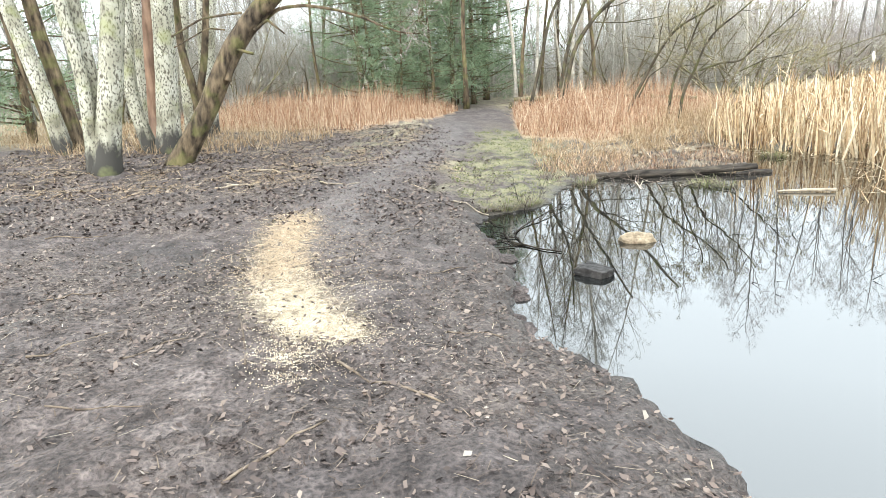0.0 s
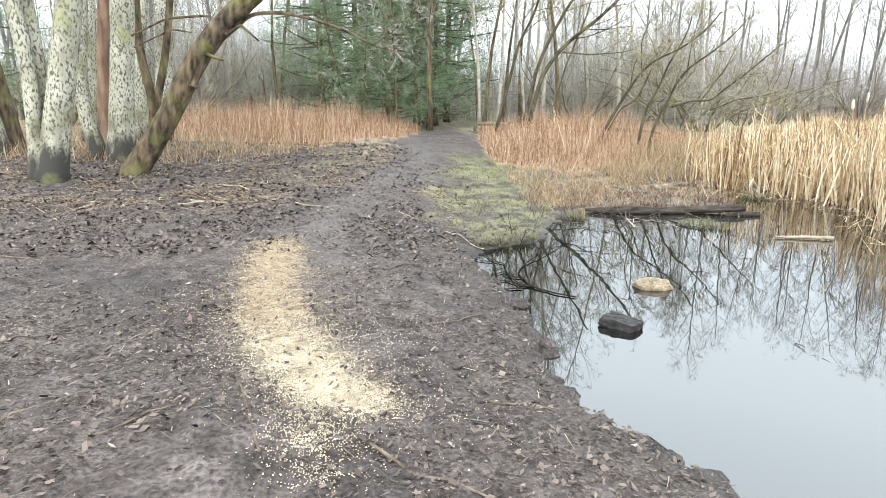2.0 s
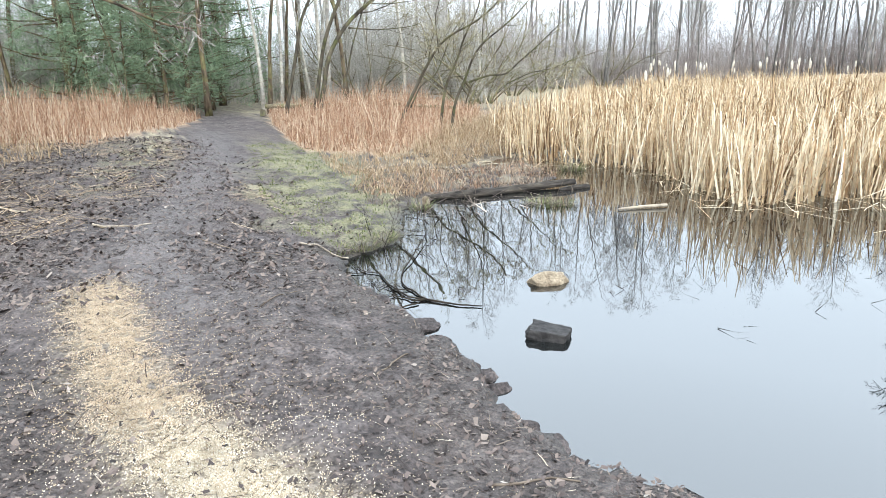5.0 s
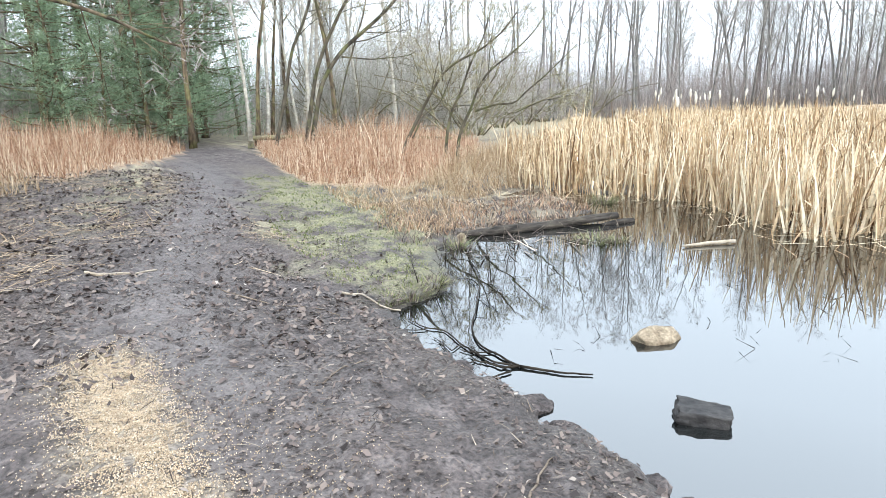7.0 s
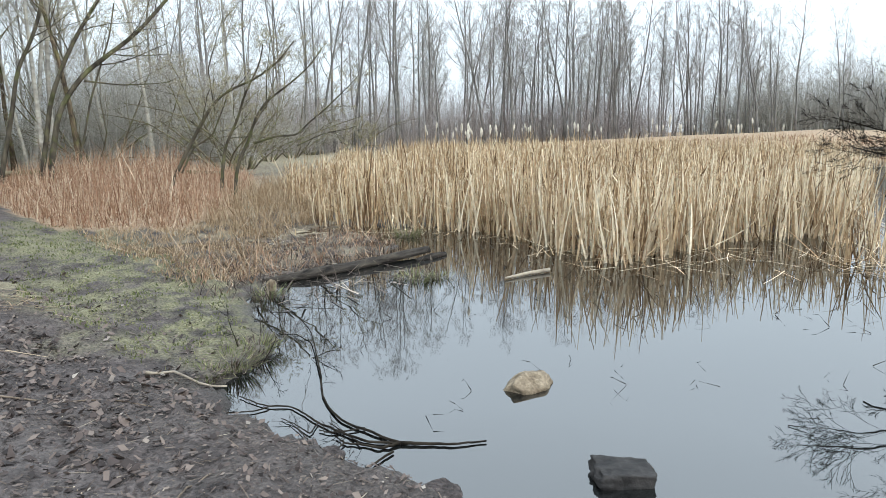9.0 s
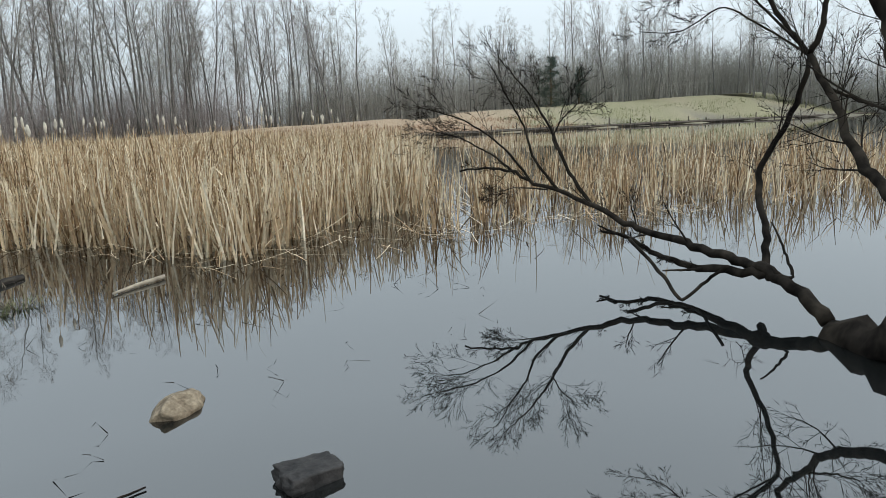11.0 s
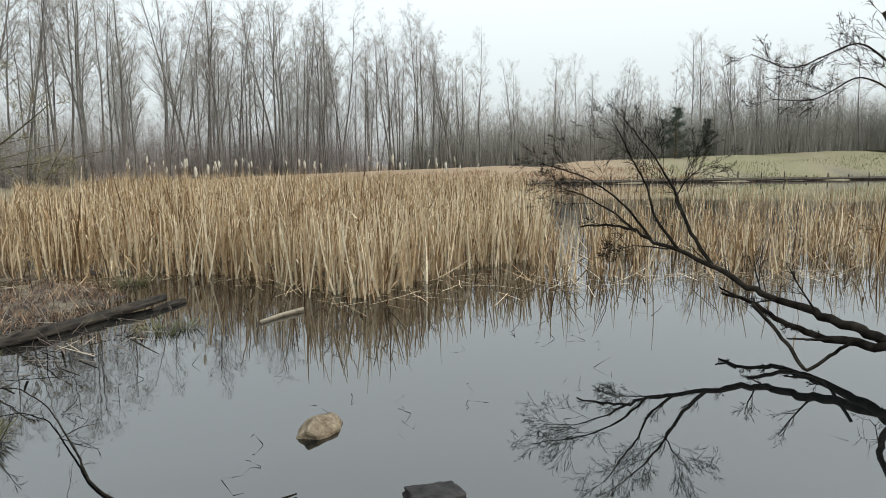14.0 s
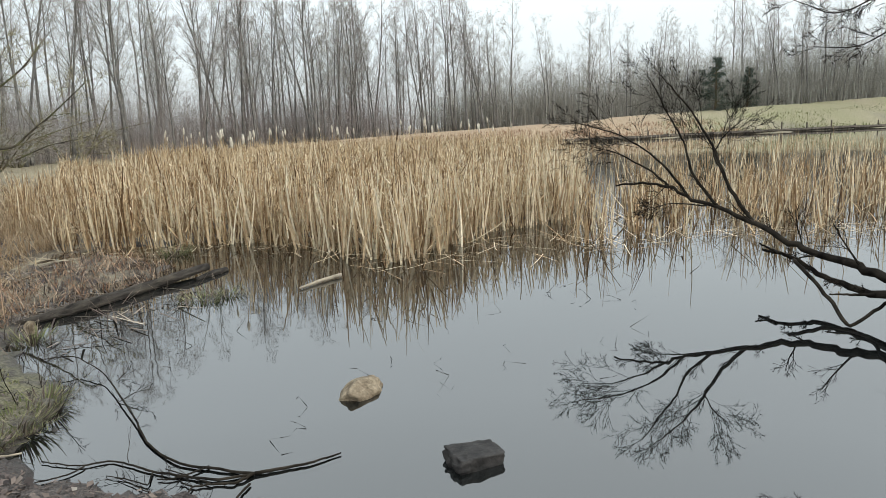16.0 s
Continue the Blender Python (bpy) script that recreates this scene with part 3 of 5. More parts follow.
def resample(pts, n):
    pts = np.asarray(pts, float)
    s = np.concatenate([[0], np.cumsum(np.linalg.norm(np.diff(pts, axis=0), axis=1))])
    u = np.linspace(0, s[-1], n)
    out = np.stack([np.interp(u, s, pts[:, i]) for i in range(3)], -1)
    for _ in range(2):
        out[1:-1] = (out[:-2] + 2 * out[1:-1] + out[2:]) / 4
    return out


def stemmed(name, place, stems, material, twigmat, label, seed, spec, crown=5.0, flare=0.7):
    """A tree whose stems follow given lines (world points with foot and top radius), each carried on into a crown."""
    rng = np.random.RandomState(seed)
    spec_min[0] = 0.012
    root = thing(name, place, label, "tree")
    limbs, twigs = Bag(), []
    o = np.array(place)
    for line, r0, r1, extra in stems:
        line = [np.array(p, float) - o for p in line]
        line[0][2] -= 0.2
        if extra:
            d = unit(line[-1] - line[-2])
            for q in range(4):
                d = unit(d + rng.normal(size=3) * 0.08 + np.array([0, 0, 0.12]))
                line.append(line[-1] + d * extra / 4)
        pts = resample(line, 26)
        s = np.linspace(0, 1, 26)
        b = Bag()
        b.tube(pts, (r0 + (r1 - r0) * s) * (1 + flare * np.exp(-s * 26)), 14, 0.07, rng)
        part("stem", b, material, root, "", True)
        if extra:
            sprout(rng, limbs, twigs, pts, r0 * 0.8, crown, 0, spec, 0.45)
    if limbs.f:
        part("crown", limbs, material, root)
    put_twigs(rng, twigs, "twig_spray", twigmat, root)
    return root


SPEC_TALL = [(24, 0.2, 40, 0.08, 0.08, 3), (6, 0.5, 40, 0.12, 0.04, 3), (6, 0.75, 40, 0.1, 0.0, 3)]
SPEC_NEAR = [(8, 0.38, 50, 0.12, 0.04, 5), (5, 0.5, 45, 0.14, 0.02, 3), (6, 0.5, 42, 0.1, -0.02, 3)]
SPEC_BUSH = [(8, 0.4, 42, 0.14, 0.04, 3), (5, 0.5, 42, 0.14, 0.03, 3), (7, 0.5, 40, 0.1, 0.0, 3)]

# the birch group beside the path
stemmed("birch_tree", (-4.41, 10.65, 0.3), [
    ([(-4.41, 10.65, 0.36), (-4.24, 10.65, 1.13), (-4.02, 10.64, 1.94), (-3.91, 10.64, 2.72)], 0.17, 0.15, 7),
    ([(-4.55, 10.65, 0.36), (-4.5, 10.65, 1.14), (-4.47, 10.65, 1.96), (-4.57, 10.65, 2.52), (-4.61, 10.65, 2.83)], 0.1, 0.07, 6),
    ([(-4.57, 10.9, 0.36), (-4.44, 10.9, 1.38), (-4.48, 10.9, 2.13), (-4.54, 10.9, 2.77)], 0.11, 0.09, 6)],
    BIRCH, REDTWIG, "white-barked birch with three stems and a black mossy foot", 3, SPEC_NEAR, 5, 0.7)
stemmed("birch_tree", (-6.67, 14.34, 0.3), [
    ([(-6.67, 14.34, 0.36), (-6.86, 14.34, 1.43), (-7.02, 14.35, 2.21), (-7.21, 14.35, 3.07), (-7.27, 14.35, 3.34)], 0.17, 0.1, 6)],
    BIRCH, REDTWIG, "birch leaning outwards with black and white bark", 5, SPEC_NEAR, 5, 0.3)
stemmed("birch_tree", (-6.55, 14.74, 0.3), [
    ([(-6.55, 14.74, 0.36), (-6.74, 14.74, 1.52), (-6.84, 14.74, 2.1), (-6.99, 14.74, 2.99), (-7.03, 14.75, 3.37)], 0.15, 0.1, 6),
    ([(-7.2, 15.15, 0.36), (-7.46, 15.15, 1.61), (-7.65, 15.16, 2.31), (-7.76, 15.16, 3.11)], 0.08, 0.06, 6)],
    BROWN, REDTWIG, "grey-brown leaning twin-stemmed birch on the meadow edge", 4, SPEC_NEAR, 5, 0.3)
stemmed("birch_tree", (-4.29, 13.2, 0.3), [
    ([(-4.29, 13.2, 0.36), (-4.16, 13.2, 1.28), (-4.08, 13.19, 2), (-3.99, 13.19, 2.98)], 0.2, 0.17, 7),
    ([(-4.59, 13.35, 0.36), (-4.74, 13.36, 0.94), (-4.87, 13.36, 1.31), (-4.81, 13.36, 2.13), (-4.69, 13.35, 3.02)], 0.13, 0.08, 5)],
    BIRCH, REDTWIG, "straight white birch with peeling dark-flecked bark", 6, SPEC_NEAR, 5, 0.7)
stemmed("pine_tree", (-5, 14.71, 0.3), [
    ([(-5, 14.71, 0.36), (-4.87, 14.71, 1.95), (-4.75, 14.71, 3.16)], 0.13, 0.12, 7)],
    REDDISH, REDTWIG, "slim pine trunk with reddish bark behind the birches", 7, SPEC_NEAR, 5, 0.7)
stemmed("birch_tree", (-4.45, 16.2, 0.3), [
    ([(-4.45, 16.2, 0.36), (-4.2, 16.2, 2.06), (-4.09, 16.19, 3.28)], 0.12, 0.09, 6)],
    BIRCH, REDTWIG, "white birch standing further back in the group", 20, SPEC_NEAR, 5, 0.7)
stemmed("birch_tree", (-4.86, 16.71, 0.3), [
    ([(-4.86, 16.71, 0.36), (-4.8, 16.71, 2.23), (-4.61, 16.7, 3.35)], 0.12, 0.09, 6)],
    BIRCH, REDTWIG, "white birch standing further back in the group", 21, SPEC_NEAR, 5, 0.7)
stemmed("birch_tree", (-6.24, 17.23, 0.3), [
    ([(-6.24, 17.23, 0.36), (-5.97, 17.23, 2.17), (-5.87, 17.23, 3.46)], 0.14, 0.105, 6)],
    BIRCH, REDTWIG, "white birch standing further back in the group", 22, SPEC_NEAR, 5, 0.7)
stemmed("birch_tree", (-4.58, 17.7, 0.3), [
    ([(-4.58, 17.7, 0.36), (-4.42, 17.7, 2.24), (-4.22, 17.7, 3.43)], 0.1, 0.075, 6)],
    BIRCH, REDTWIG, "white birch standing further back in the group", 23, SPEC_NEAR, 5, 0.7)
stemmed("birch_tree", (-4, 14.19, 0.3), [
    ([(-4, 14.19, 0.36), (-3.89, 14.19, 1.35), (-3.97, 14.19, 1.79), (-4.09, 14.19, 2.23), (-4.05, 14.19, 3.08)], 0.09, 0.04, 4),
    ([(-3.94, 14.19, 0.36), (-3.86, 14.19, 1.46), (-3.69, 14.19, 1.89), (-3.55, 14.19, 2.64)], 0.08, 0.04, 4)],
    BROWN, REDTWIG, "dark forked young tree between the birches", 9, SPEC_NEAR, 5, 0.7)
stemmed("leaning_tree", (-3.74, 11.54, 0.3), [
    ([(-3.74, 11.54, 0.36), (-3.45, 11.53, 0.58), (-3.13, 11.53, 0.98), (-2.87, 11.52, 1.46), (-2.65, 11.52, 1.9), (-2.41, 11.52, 2.28), (-2.1, 11.51, 2.6), (-1.71, 11.5, 2.96)], 0.17, 0.13, 5),
    ([(-2.6, 11.42, 1.85), (-2.47, 11.42, 1.97), (-2.42, 11.42, 2.13), (-2.27, 11.41, 2.08), (-2.14, 11.41, 2.04)], 0.05, 0.02, 0),
    ([(-2.08, 11.41, 2.59), (-1.87, 11.41, 2.54), (-1.62, 11.4, 2.32)], 0.03, 0.012, 0),
    ([(-3.71, 12.54, 2.64), (-3.16, 12.53, 2.71), (-2.67, 12.52, 2.76), (-2.47, 12.52, 2.77)], 0.014, 0.02, 0),
    ([(-3.69, 12.54, 2.46), (-3.08, 12.53, 2.55), (-2.79, 12.52, 2.51)], 0.01, 0.014, 0),
    ([(-1.95, 11.7, 2.75), (-1.75, 11.6, 2.72), (-1.28, 11.6, 2.75), (-0.76, 11.6, 2.65), (-0.35, 11.6, 2.51), (0.03, 11.6, 2.32)], 0.03, 0.012, 0.5)],
    BROWN, REDTWIG, "leaning brown tree with furrowed mossy bark and a broken snag", 11, SPEC_NEAR, 5, 0.35)

# evergreens behind the rust-coloured grass
first_pine = pine(31, (-1.2, 28.5, 0.4), 11, 0.16, 0.06, "dark green pine among bare trees behind the dry grass")
second_pine = pine(32, (1.4, 29, 0.4), 12, 0.18, 0.08, "dark green pine among bare trees behind the dry grass")
for k, (x, y, s) in enumerate(((0.3, 31, 1.1), (2.9, 30.5, 0.95), (3.7, 30.2, 0.9), (4.8, 34, 1.1), (-0.5, 35, 1.2), (3.4, 33, 1.1), (1.7, 27.2, 0.55), (-0.6, 27.3, 0.5), (2.6, 28.3, 0.7), (0.4, 26.8, 0.35), (-9.3, 18.2, 0.78), (-10.6, 17.6, 0.72), (-13, 20, 0.8), (-16, 23, 0.8), (-22, 30, 1.0))):
    copy_thing((first_pine, second_pine)[k % 2], pose(x, y, float(height(x, y)), 0, 0, 67 * k) @ Matrix.Scale(s, 4))
spruce = pine(33, (84, -4.6, float(height(84, -4.6)) - 0.5), 6.8, 0.16, 0.03, "dark spruce rising behind the embankment", "spruce_tree", 1.25, DARK_NEEDLE)
for k, (x, y, m) in enumerate(((90, -3.5, 0.85), (90, -9, 0.8), (98, -17, 0.8))):
    copy_thing(spruce, pose(x, y, float(height(x, y)) - 0.4, 0, 0, 53 * k) @ Matrix.Scale(m, 4))

# slim pale birches and dark trunks where the path enters the wood
slim = [bare_tree(41, (5.0, 27, 0.4), 11, 0.07, SPEC_TALL, PALE, TWIG, "slim pale birch at the edge of the wood", "young_birch", 0.1, 0.3, 0.012),
        bare_tree(42, (6.2, 29, 0.4), 12, 0.075, SPEC_TALL, PALE, TWIG, "slim pale birch at the edge of the wood", "young_birch", 0.12, 0.3, 0.012),
        bare_tree(43, (2.9, 26.2, 0.4), 12, 0.095, SPEC_TALL, BROWN, TWIG, "dark bare trunk beside the end of the path", "bare_tree", 0.03, 0.4, 0.012)]
rng = np.random.RandomState(5)
for k in range(40):
    x, y = rng.uniform(-9, 16), rng.uniform(27, 44)
    if k < 12:
        x, y = rng.uniform(2.6, 9), rng.uniform(25.5, 33)
    copy_thing(slim[k % 3], pose(x, y, float(height(x, y)), rng.uniform(-5, 5), rng.uniform(-7, 7), rng.uniform(0, 360)) @ Matrix.Scale(rng.uniform(0.75, 1.25), 4))

# willows on the far side of the rust-coloured grass
SPEC_WILLOW = [(11, 0.42, 42, 0.14, 0.05, 4), (6, 0.5, 42, 0.14, 0.03, 3), (7, 0.55, 40, 0.1, 0.0, 3)]
stemmed("willow_tree", (6.67, 16.91, -0.04), [
    ([(6.08, 17.41, -0.16), (6.14, 17.41, 0.45), (6.34, 17.23, 0.95), (6.54, 17.03, 1.47), (6.89, 16.69, 2.26), (7.18, 16.42, 2.53), (7.5, 16.11, 2.68), (7.86, 15.76, 3.03)], 0.05, 0.014, 0.6),
    ([(6.34, 17.23, 0.95), (6.54, 17.04, 1.29), (6.83, 16.76, 1.53), (6.97, 16.61, 1.96)], 0.02, 0.01, 0.5),
    ([(6.86, 16.67, -0.16), (6.92, 16.67, 0.53), (7, 16.59, 1.28), (7.25, 16.35, 1.95), (7.32, 16.28, 2.32), (7.54, 16.07, 2.85)], 0.045, 0.012, 0.6),
    ([(7.08, 16.46, -0.16), (7.13, 16.46, 0.65), (7.24, 16.36, 1.15), (7.36, 16.24, 1.35), (7.46, 16.14, 1.84), (7.66, 15.95, 2.26), (7.94, 15.69, 2.5), (8.31, 15.34, 2.91)], 0.045, 0.01, 0.6),
    ([(7.44, 16.17, 1.56), (7.83, 15.79, 1.53), (8.1, 15.53, 1.5), (8.28, 15.36, 1.77), (8.56, 15.09, 2.07), (8.84, 14.83, 2.43)], 0.026, 0.008, 0.5),
    ([(8.1, 15.53, 1.5), (8.51, 15.14, 1.55), (8.88, 14.79, 1.64)], 0.014, 0.005, 0.3),
    ([(6.89, 16.69, 2.26), (6.84, 16.75, 2.92), (6.99, 16.6, 3.5)], 0.015, 0.006, 0.5),
    ([(7.66, 15.95, 2.26), (7.69, 15.93, 2.68), (7.73, 15.9, 3.03)], 0.014, 0.006, 0.5)],
    WILLOW, OLIVETWIG, "low bare willow with dark limbs leaning over the marsh", 51, SPEC_WILLOW, 2.4, 0.2)
stemmed("willow_tree", (5.2, 23, 0.3), [
    ([(5.84, 22.95, 0.6), (6.22, 22.87, 2.25), (6.88, 22.72, 3.22), (7.85, 22.51, 3.99)], 0.075, 0.04, 3),
    ([(5.66, 22.99, 0.6), (6.07, 22.9, 2.52), (6.42, 22.82, 3.4), (6.77, 22.75, 4.09)], 0.065, 0.035, 3),
    ([(4.78, 23.18, 0.61), (5.21, 23.08, 2.17), (5.42, 23.04, 3.24), (5.78, 22.96, 3.93)], 0.06, 0.03, 3),
    ([(6.88, 22.72, 3.22), (7.79, 22.53, 2.95), (8.61, 22.35, 3.02)], 0.025, 0.01, 0.6),
    ([(6.46, 22.81, 0.59), (6.98, 22.7, 2.51), (7.24, 22.65, 3.22)], 0.03, 0.018, 2)],
    WILLOW, OLIVETWIG, "leaning olive-barked bare willow at the end of the path", 52, SPEC_WILLOW, 5, 0.2)
low = bush(53, (12.5, 25, 0.25), 9, 4.6, 0.05, 0.8, SPEC_BUSH, OLIVE, TWIG, "tangled grey bare willow scrub", "willow_bush", 0.012, (0, 0, 0), "bush", "scrub behind the reeds")
rng = np.random.RandomState(9)
SCRUB = [(-11, 30), (-8, 33), (-14, 34), (-4, 30.5), (-6, 27), (15, 27.5), (17.5, 31), (21, 34), (14, 32), (10, 30), (25, 37), (18, 37), (11, 36), (29, 40), (34, 41), (-18, 36), (-24, 30), (23, 41), (-10, 26)]
for x, y in SCRUB:
    copy_thing(low, pose(x, y, float(height(x, y)), 0, 0, rng.uniform(0, 360)) @ Matrix.Scale(rng.uniform(0.7, 1.25), 4))

# tall bare wood across the pond and all round
tall = [bare_tree(60 + k, p, t, r, SPEC_TALL, GREY, w, "tall slender bare tree in the wood across the pond", "bare_tree", 0.04, f, 0.015, "tree", "wood across the pond")
        for k, (p, t, r, w, f) in enumerate((((30, 42, 0.4), 15, 0.1, TWIG, 0.35), ((34, 43, 0.4), 17, 0.12, REDTWIG, 0.4), ((38, 40, 0.4), 14, 0.085, TWIG, 0.25),
                                             ((42, 43, 0.4), 16, 0.11, REDTWIG, 0.3), ((46, 36, 0.4), 13, 0.08, TWIG, 0.2)))]
rng = np.random.RandomState(17)


def plant(count, a, c, depth, lo, hi):
    for k in range(count):
        s = rng.uniform()
        x, y = a[0] + (c[0] - a[0]) * s, a[1] + (c[1] - a[1]) * s
        ux, uy = unit(np.array([x, y - 4]))
        off = rng.uniform(0, depth)
        x, y = x + ux * off, y + uy * off
        copy_thing(tall[rng.randint(5)], pose(x, y, float(height(x, y)), rng.uniform(-3, 3), rng.uniform(-3, 3), rng.uniform(0, 360)) @ Matrix.Scale(rng.uniform(lo, hi), 4))


plant(22, (9, 42), (26, 42), 16, 0.8, 1.15)
plant(50, (26, 40), (50, 36), 22, 0.8, 1.15)
plant(34, (50, 38), (66, 26), 16, 0.6, 1.1)
plant(26, (46, 36), (62, 30), 10, 0.85, 1.15)
plant(22, (62, 26), (70, 19), 9, 0.75, 1.05)
plant(85, (70, 22), (100, -30), 14, 0.55, 1.0)
plant(18, (100, -30), (80, -75), 20, 0.6, 1.0)
plant(26, (96, -28), (90, -62), 10, 0.55, 0.95)
plant(18, (-6, 45), (10, 44), 16, 0.8, 1.1)
plant(26, (-14, 27), (-2, 31), 10, 0.5, 0.8)
plant(14, (-40, 40), (-8, 46), 20, 0.8, 1.1)
plant(8, (-60, -20), (-45, 38), 20, 0.8, 1.1)
plant(10, (-50, -40), (20, -60), 20, 0.8, 1.1)


def thicket(name, lines, count, lo, hi, wide, seed, material, label):
    """Tangled undergrowth: thin leaning stems, each with side twigs."""
    rng = np.random.RandomState(seed)
    b, t, w = [], [], []
    for (ax, ay), (cx, cy), depth in lines:
        n = count
        s = rng.uniform(0, 1, n)
        x = ax + (cx - ax) * s + rng.uniform(0, depth, n) * 0.7
        y = ay + (cy - ay) * s + rng.uniform(0, depth, n)
        base = np.stack([x, y, height(x, y) - 0.05], -1)
        tip = base + np.stack([rng.normal(0, 0.5, n), rng.normal(0, 0.5, n), rng.uniform(lo, hi, n)], -1)
        b.append(base), t.append(tip), w.append(rng.uniform(0.6, 1.4, n) * wide)
        for _ in range(4):
            q = rng.uniform(0.2, 0.9, (n, 1))
            o = base + (tip - base) * q
            b.append(o)
            t.append(o + np.stack([rng.normal(0, 0.5, n), rng.normal(0, 0.5, n), rng.uniform(0.1, 0.9, n)], -1) * (hi / 4))
            w.append(rng.uniform(0.4, 0.9, n) * wide)
    bag = Bag()
    bag.spikes(np.concatenate(b), np.concatenate(t), np.concatenate(w), rng)
    stuff(name, bag, material, label, "undergrowth")


thicket("undergrowth", [((12, 36), (30, 42), 8), ((30, 42), (50, 38), 9), ((50, 38), (64, 26), 8)], 4200, 0.8, 7, 0.022, 71, REDTWIG, "dense bare undergrowth at the foot of the far wood")
thicket("undergrowth", [((74, 24), (90, -10), 8), ((90, -10), (105, -40), 8), ((102, -36), (88, -72), 6)], 7000, 1.0, 8.5, 0.04, 72, TWIG, "dense bare undergrowth beyond the embankment")
thicket("undergrowth", [((-12, 27), (-4, 30), 5), ((-6, 34), (8, 36), 9), ((-40, 36), (-12, 34), 9), ((8, 30), (16, 33), 6)], 3200, 1.0, 6, 0.02, 73, TWIG, "bare brushwood behind the rust-coloured grass")

# ---- reeds and grasses ----


def reed_strips(seed, poly, count, lo, hi, w0, w1, lean, segs=4, keep=None, ground=False, leaves=0.0, front=None, patch=0.22):
    """Stalks over an area, in uneven clumps, some broken over; leaves: share of stalks with a drooping blade."""
    rng = np.random.RandomState(seed)
    p = scatter(rng, poly, count)
    clump = np.clip(0.5 + 0.6 * rough(p[:, 0] * 2.4, p[:, 1] * 2.4, 1.3) + 0.25 * rough(p[:, 0] + 3, p[:, 1], 0.2), 0, 1)
    p = p[rng.uniform(0, 1, len(p)) < 0.05 + 1.25 * clump ** 1.4]
    if keep is not None:
        p = p[keep(p[:, 0], p[:, 1])]
    n = len(p)
    z = np.maximum(height(p[:, 0], p[:, 1]), -0.08) if ground else np.full(n, -0.06)
    h = rng.uniform(lo, hi, n) * (1 - patch + patch * rough(p[:, 0], p[:, 1], 2.2) + 0.5 * patch * rough(p[:, 0] + 7, p[:, 1], 0.7))
    if front is not None:
        h = h * front(p[:, 0], p[:, 1])
    base = np.stack([p[:, 0], p[:, 1], z], -1)
    fall = np.where(rng.uniform(0, 1, n) < 0.1, 4.0, 1.0)
    tip = base + np.stack([rng.normal(0, lean, n) * h * fall, rng.normal(0, lean, n) * h * fall, h / np.sqrt(fall)], -1)
    bag = Bag()
    bag.strips(base, tip, rng.uniform(w0, w1, n), rng.normal(0, 0.14, n) * h, rng.uniform(0, 6.28, n), segs, 0.3)
    if leaves:
        k = rng.uniform(0, 1, n) < leaves
        m = int(k.sum())
        q = rng.uniform(0.35, 0.95, (m, 1))
        o = base[k] + (tip[k] - base[k]) * q
        a, ln = rng.uniform(0, 6.28, m), rng.uniform(0.2, 0.6, m)
        e = o + np.stack([np.cos(a) * ln * 0.6, np.sin(a) * ln * 0.6, rng.uniform(-0.5, 0.7, m) * ln], -1)
        bag.strips(o, e, rng.uniform(w0, w1, m) * 0.8, rng.normal(0, 0.12, m), a + 1.57, 2, 0.2)
    return bag, rng


def front_lower(x, y):
    """Stalks stand lower along the water's edge."""
    return 0.8 + 0.2 * ease(0, 1.6, from_front(x, y))


far_keep = lambda x, y: np.hypot(x + 1.2, y - 4.5) >= 12.0
bag, rng = reed_strips(81, [(5.9, 12.5), (6.4, 11), (7.0, 10.1), (6.7, 8.7), (5.75, 7.15), (6.9, 6.75), (8.0, 6.6), (9.2, 5.6), (12, 5.6), (12.5, 10), (11, 15), (8.5, 14.2)], 9500, 0.75, 1.5, 0.013, 0.033, 0.1, 4, None, False, 0.7, front_lower)
stuff("reed_bed", bag, REED, "dense dry golden cattail reeds standing in the pond", "reeds")
bag, rng = reed_strips(82, BED, 30000, 0.95, 1.5, 0.02, 0.036, 0.1, 3, far_keep, False, 0.6, front_lower)
stuff("reed_bed", bag, REED, "wide dry reed bed stretching towards the far wood", "reeds")
# Front row of broad stalks, its strong light painted in by the paler material.
rng = np.random.RandomState(89)
edge = resample([(*p, 0) for p in FRONT[1:9]], 400)
n = 1500
p = edge[rng.randint(0, 400, n)][:, :2] + rng.normal(0, 0.16, (n, 2)) + np.array([0.22, 0.16])
p = p[rough(p[:, 0], p[:, 1], 0.45) > -0.15]
n = len(p)
h = rng.uniform(0.55, 1.25, n)
base = np.stack([p[:, 0], p[:, 1], np.full(n, -0.05)], -1)
tip = base + np.stack([rng.normal(0, 0.13, n) * h, rng.normal(0, 0.13, n) * h, h], -1)
bag = Bag()
bag.strips(base, tip, rng.uniform(0.018, 0.038, n), rng.normal(0, 0.1, n) * h, rng.uniform(0, 6.28, n), 4, 0.3)
stuff("reed_bed", bag, LIT_FRONT_REED, "broad cattail blades along the open water, paled as if lit", "reeds")
SPARSE = [(7.2, 5.6), (7.3, 4.9), (8.4, 3.4), (8.2, 2.3), (9.4, 0.9), (9, -2), (12, -6), (17, -7), (16, 0), (14, 5.6), (9.2, 5.6)]
bag, rng = reed_strips(83, SPARSE, 15000, 0.45, 1.2, 0.013, 0.028, 0.14, 3, lambda x, y: (rough(x, y, 1.7) > 0.15) & (np.abs(y - 4.6 - 0.12 * (x - 8)) > 0.14), False, 0.4)
stuff("sparse_reeds", bag, REED, "sparse broken brown reeds in open water", "reeds")
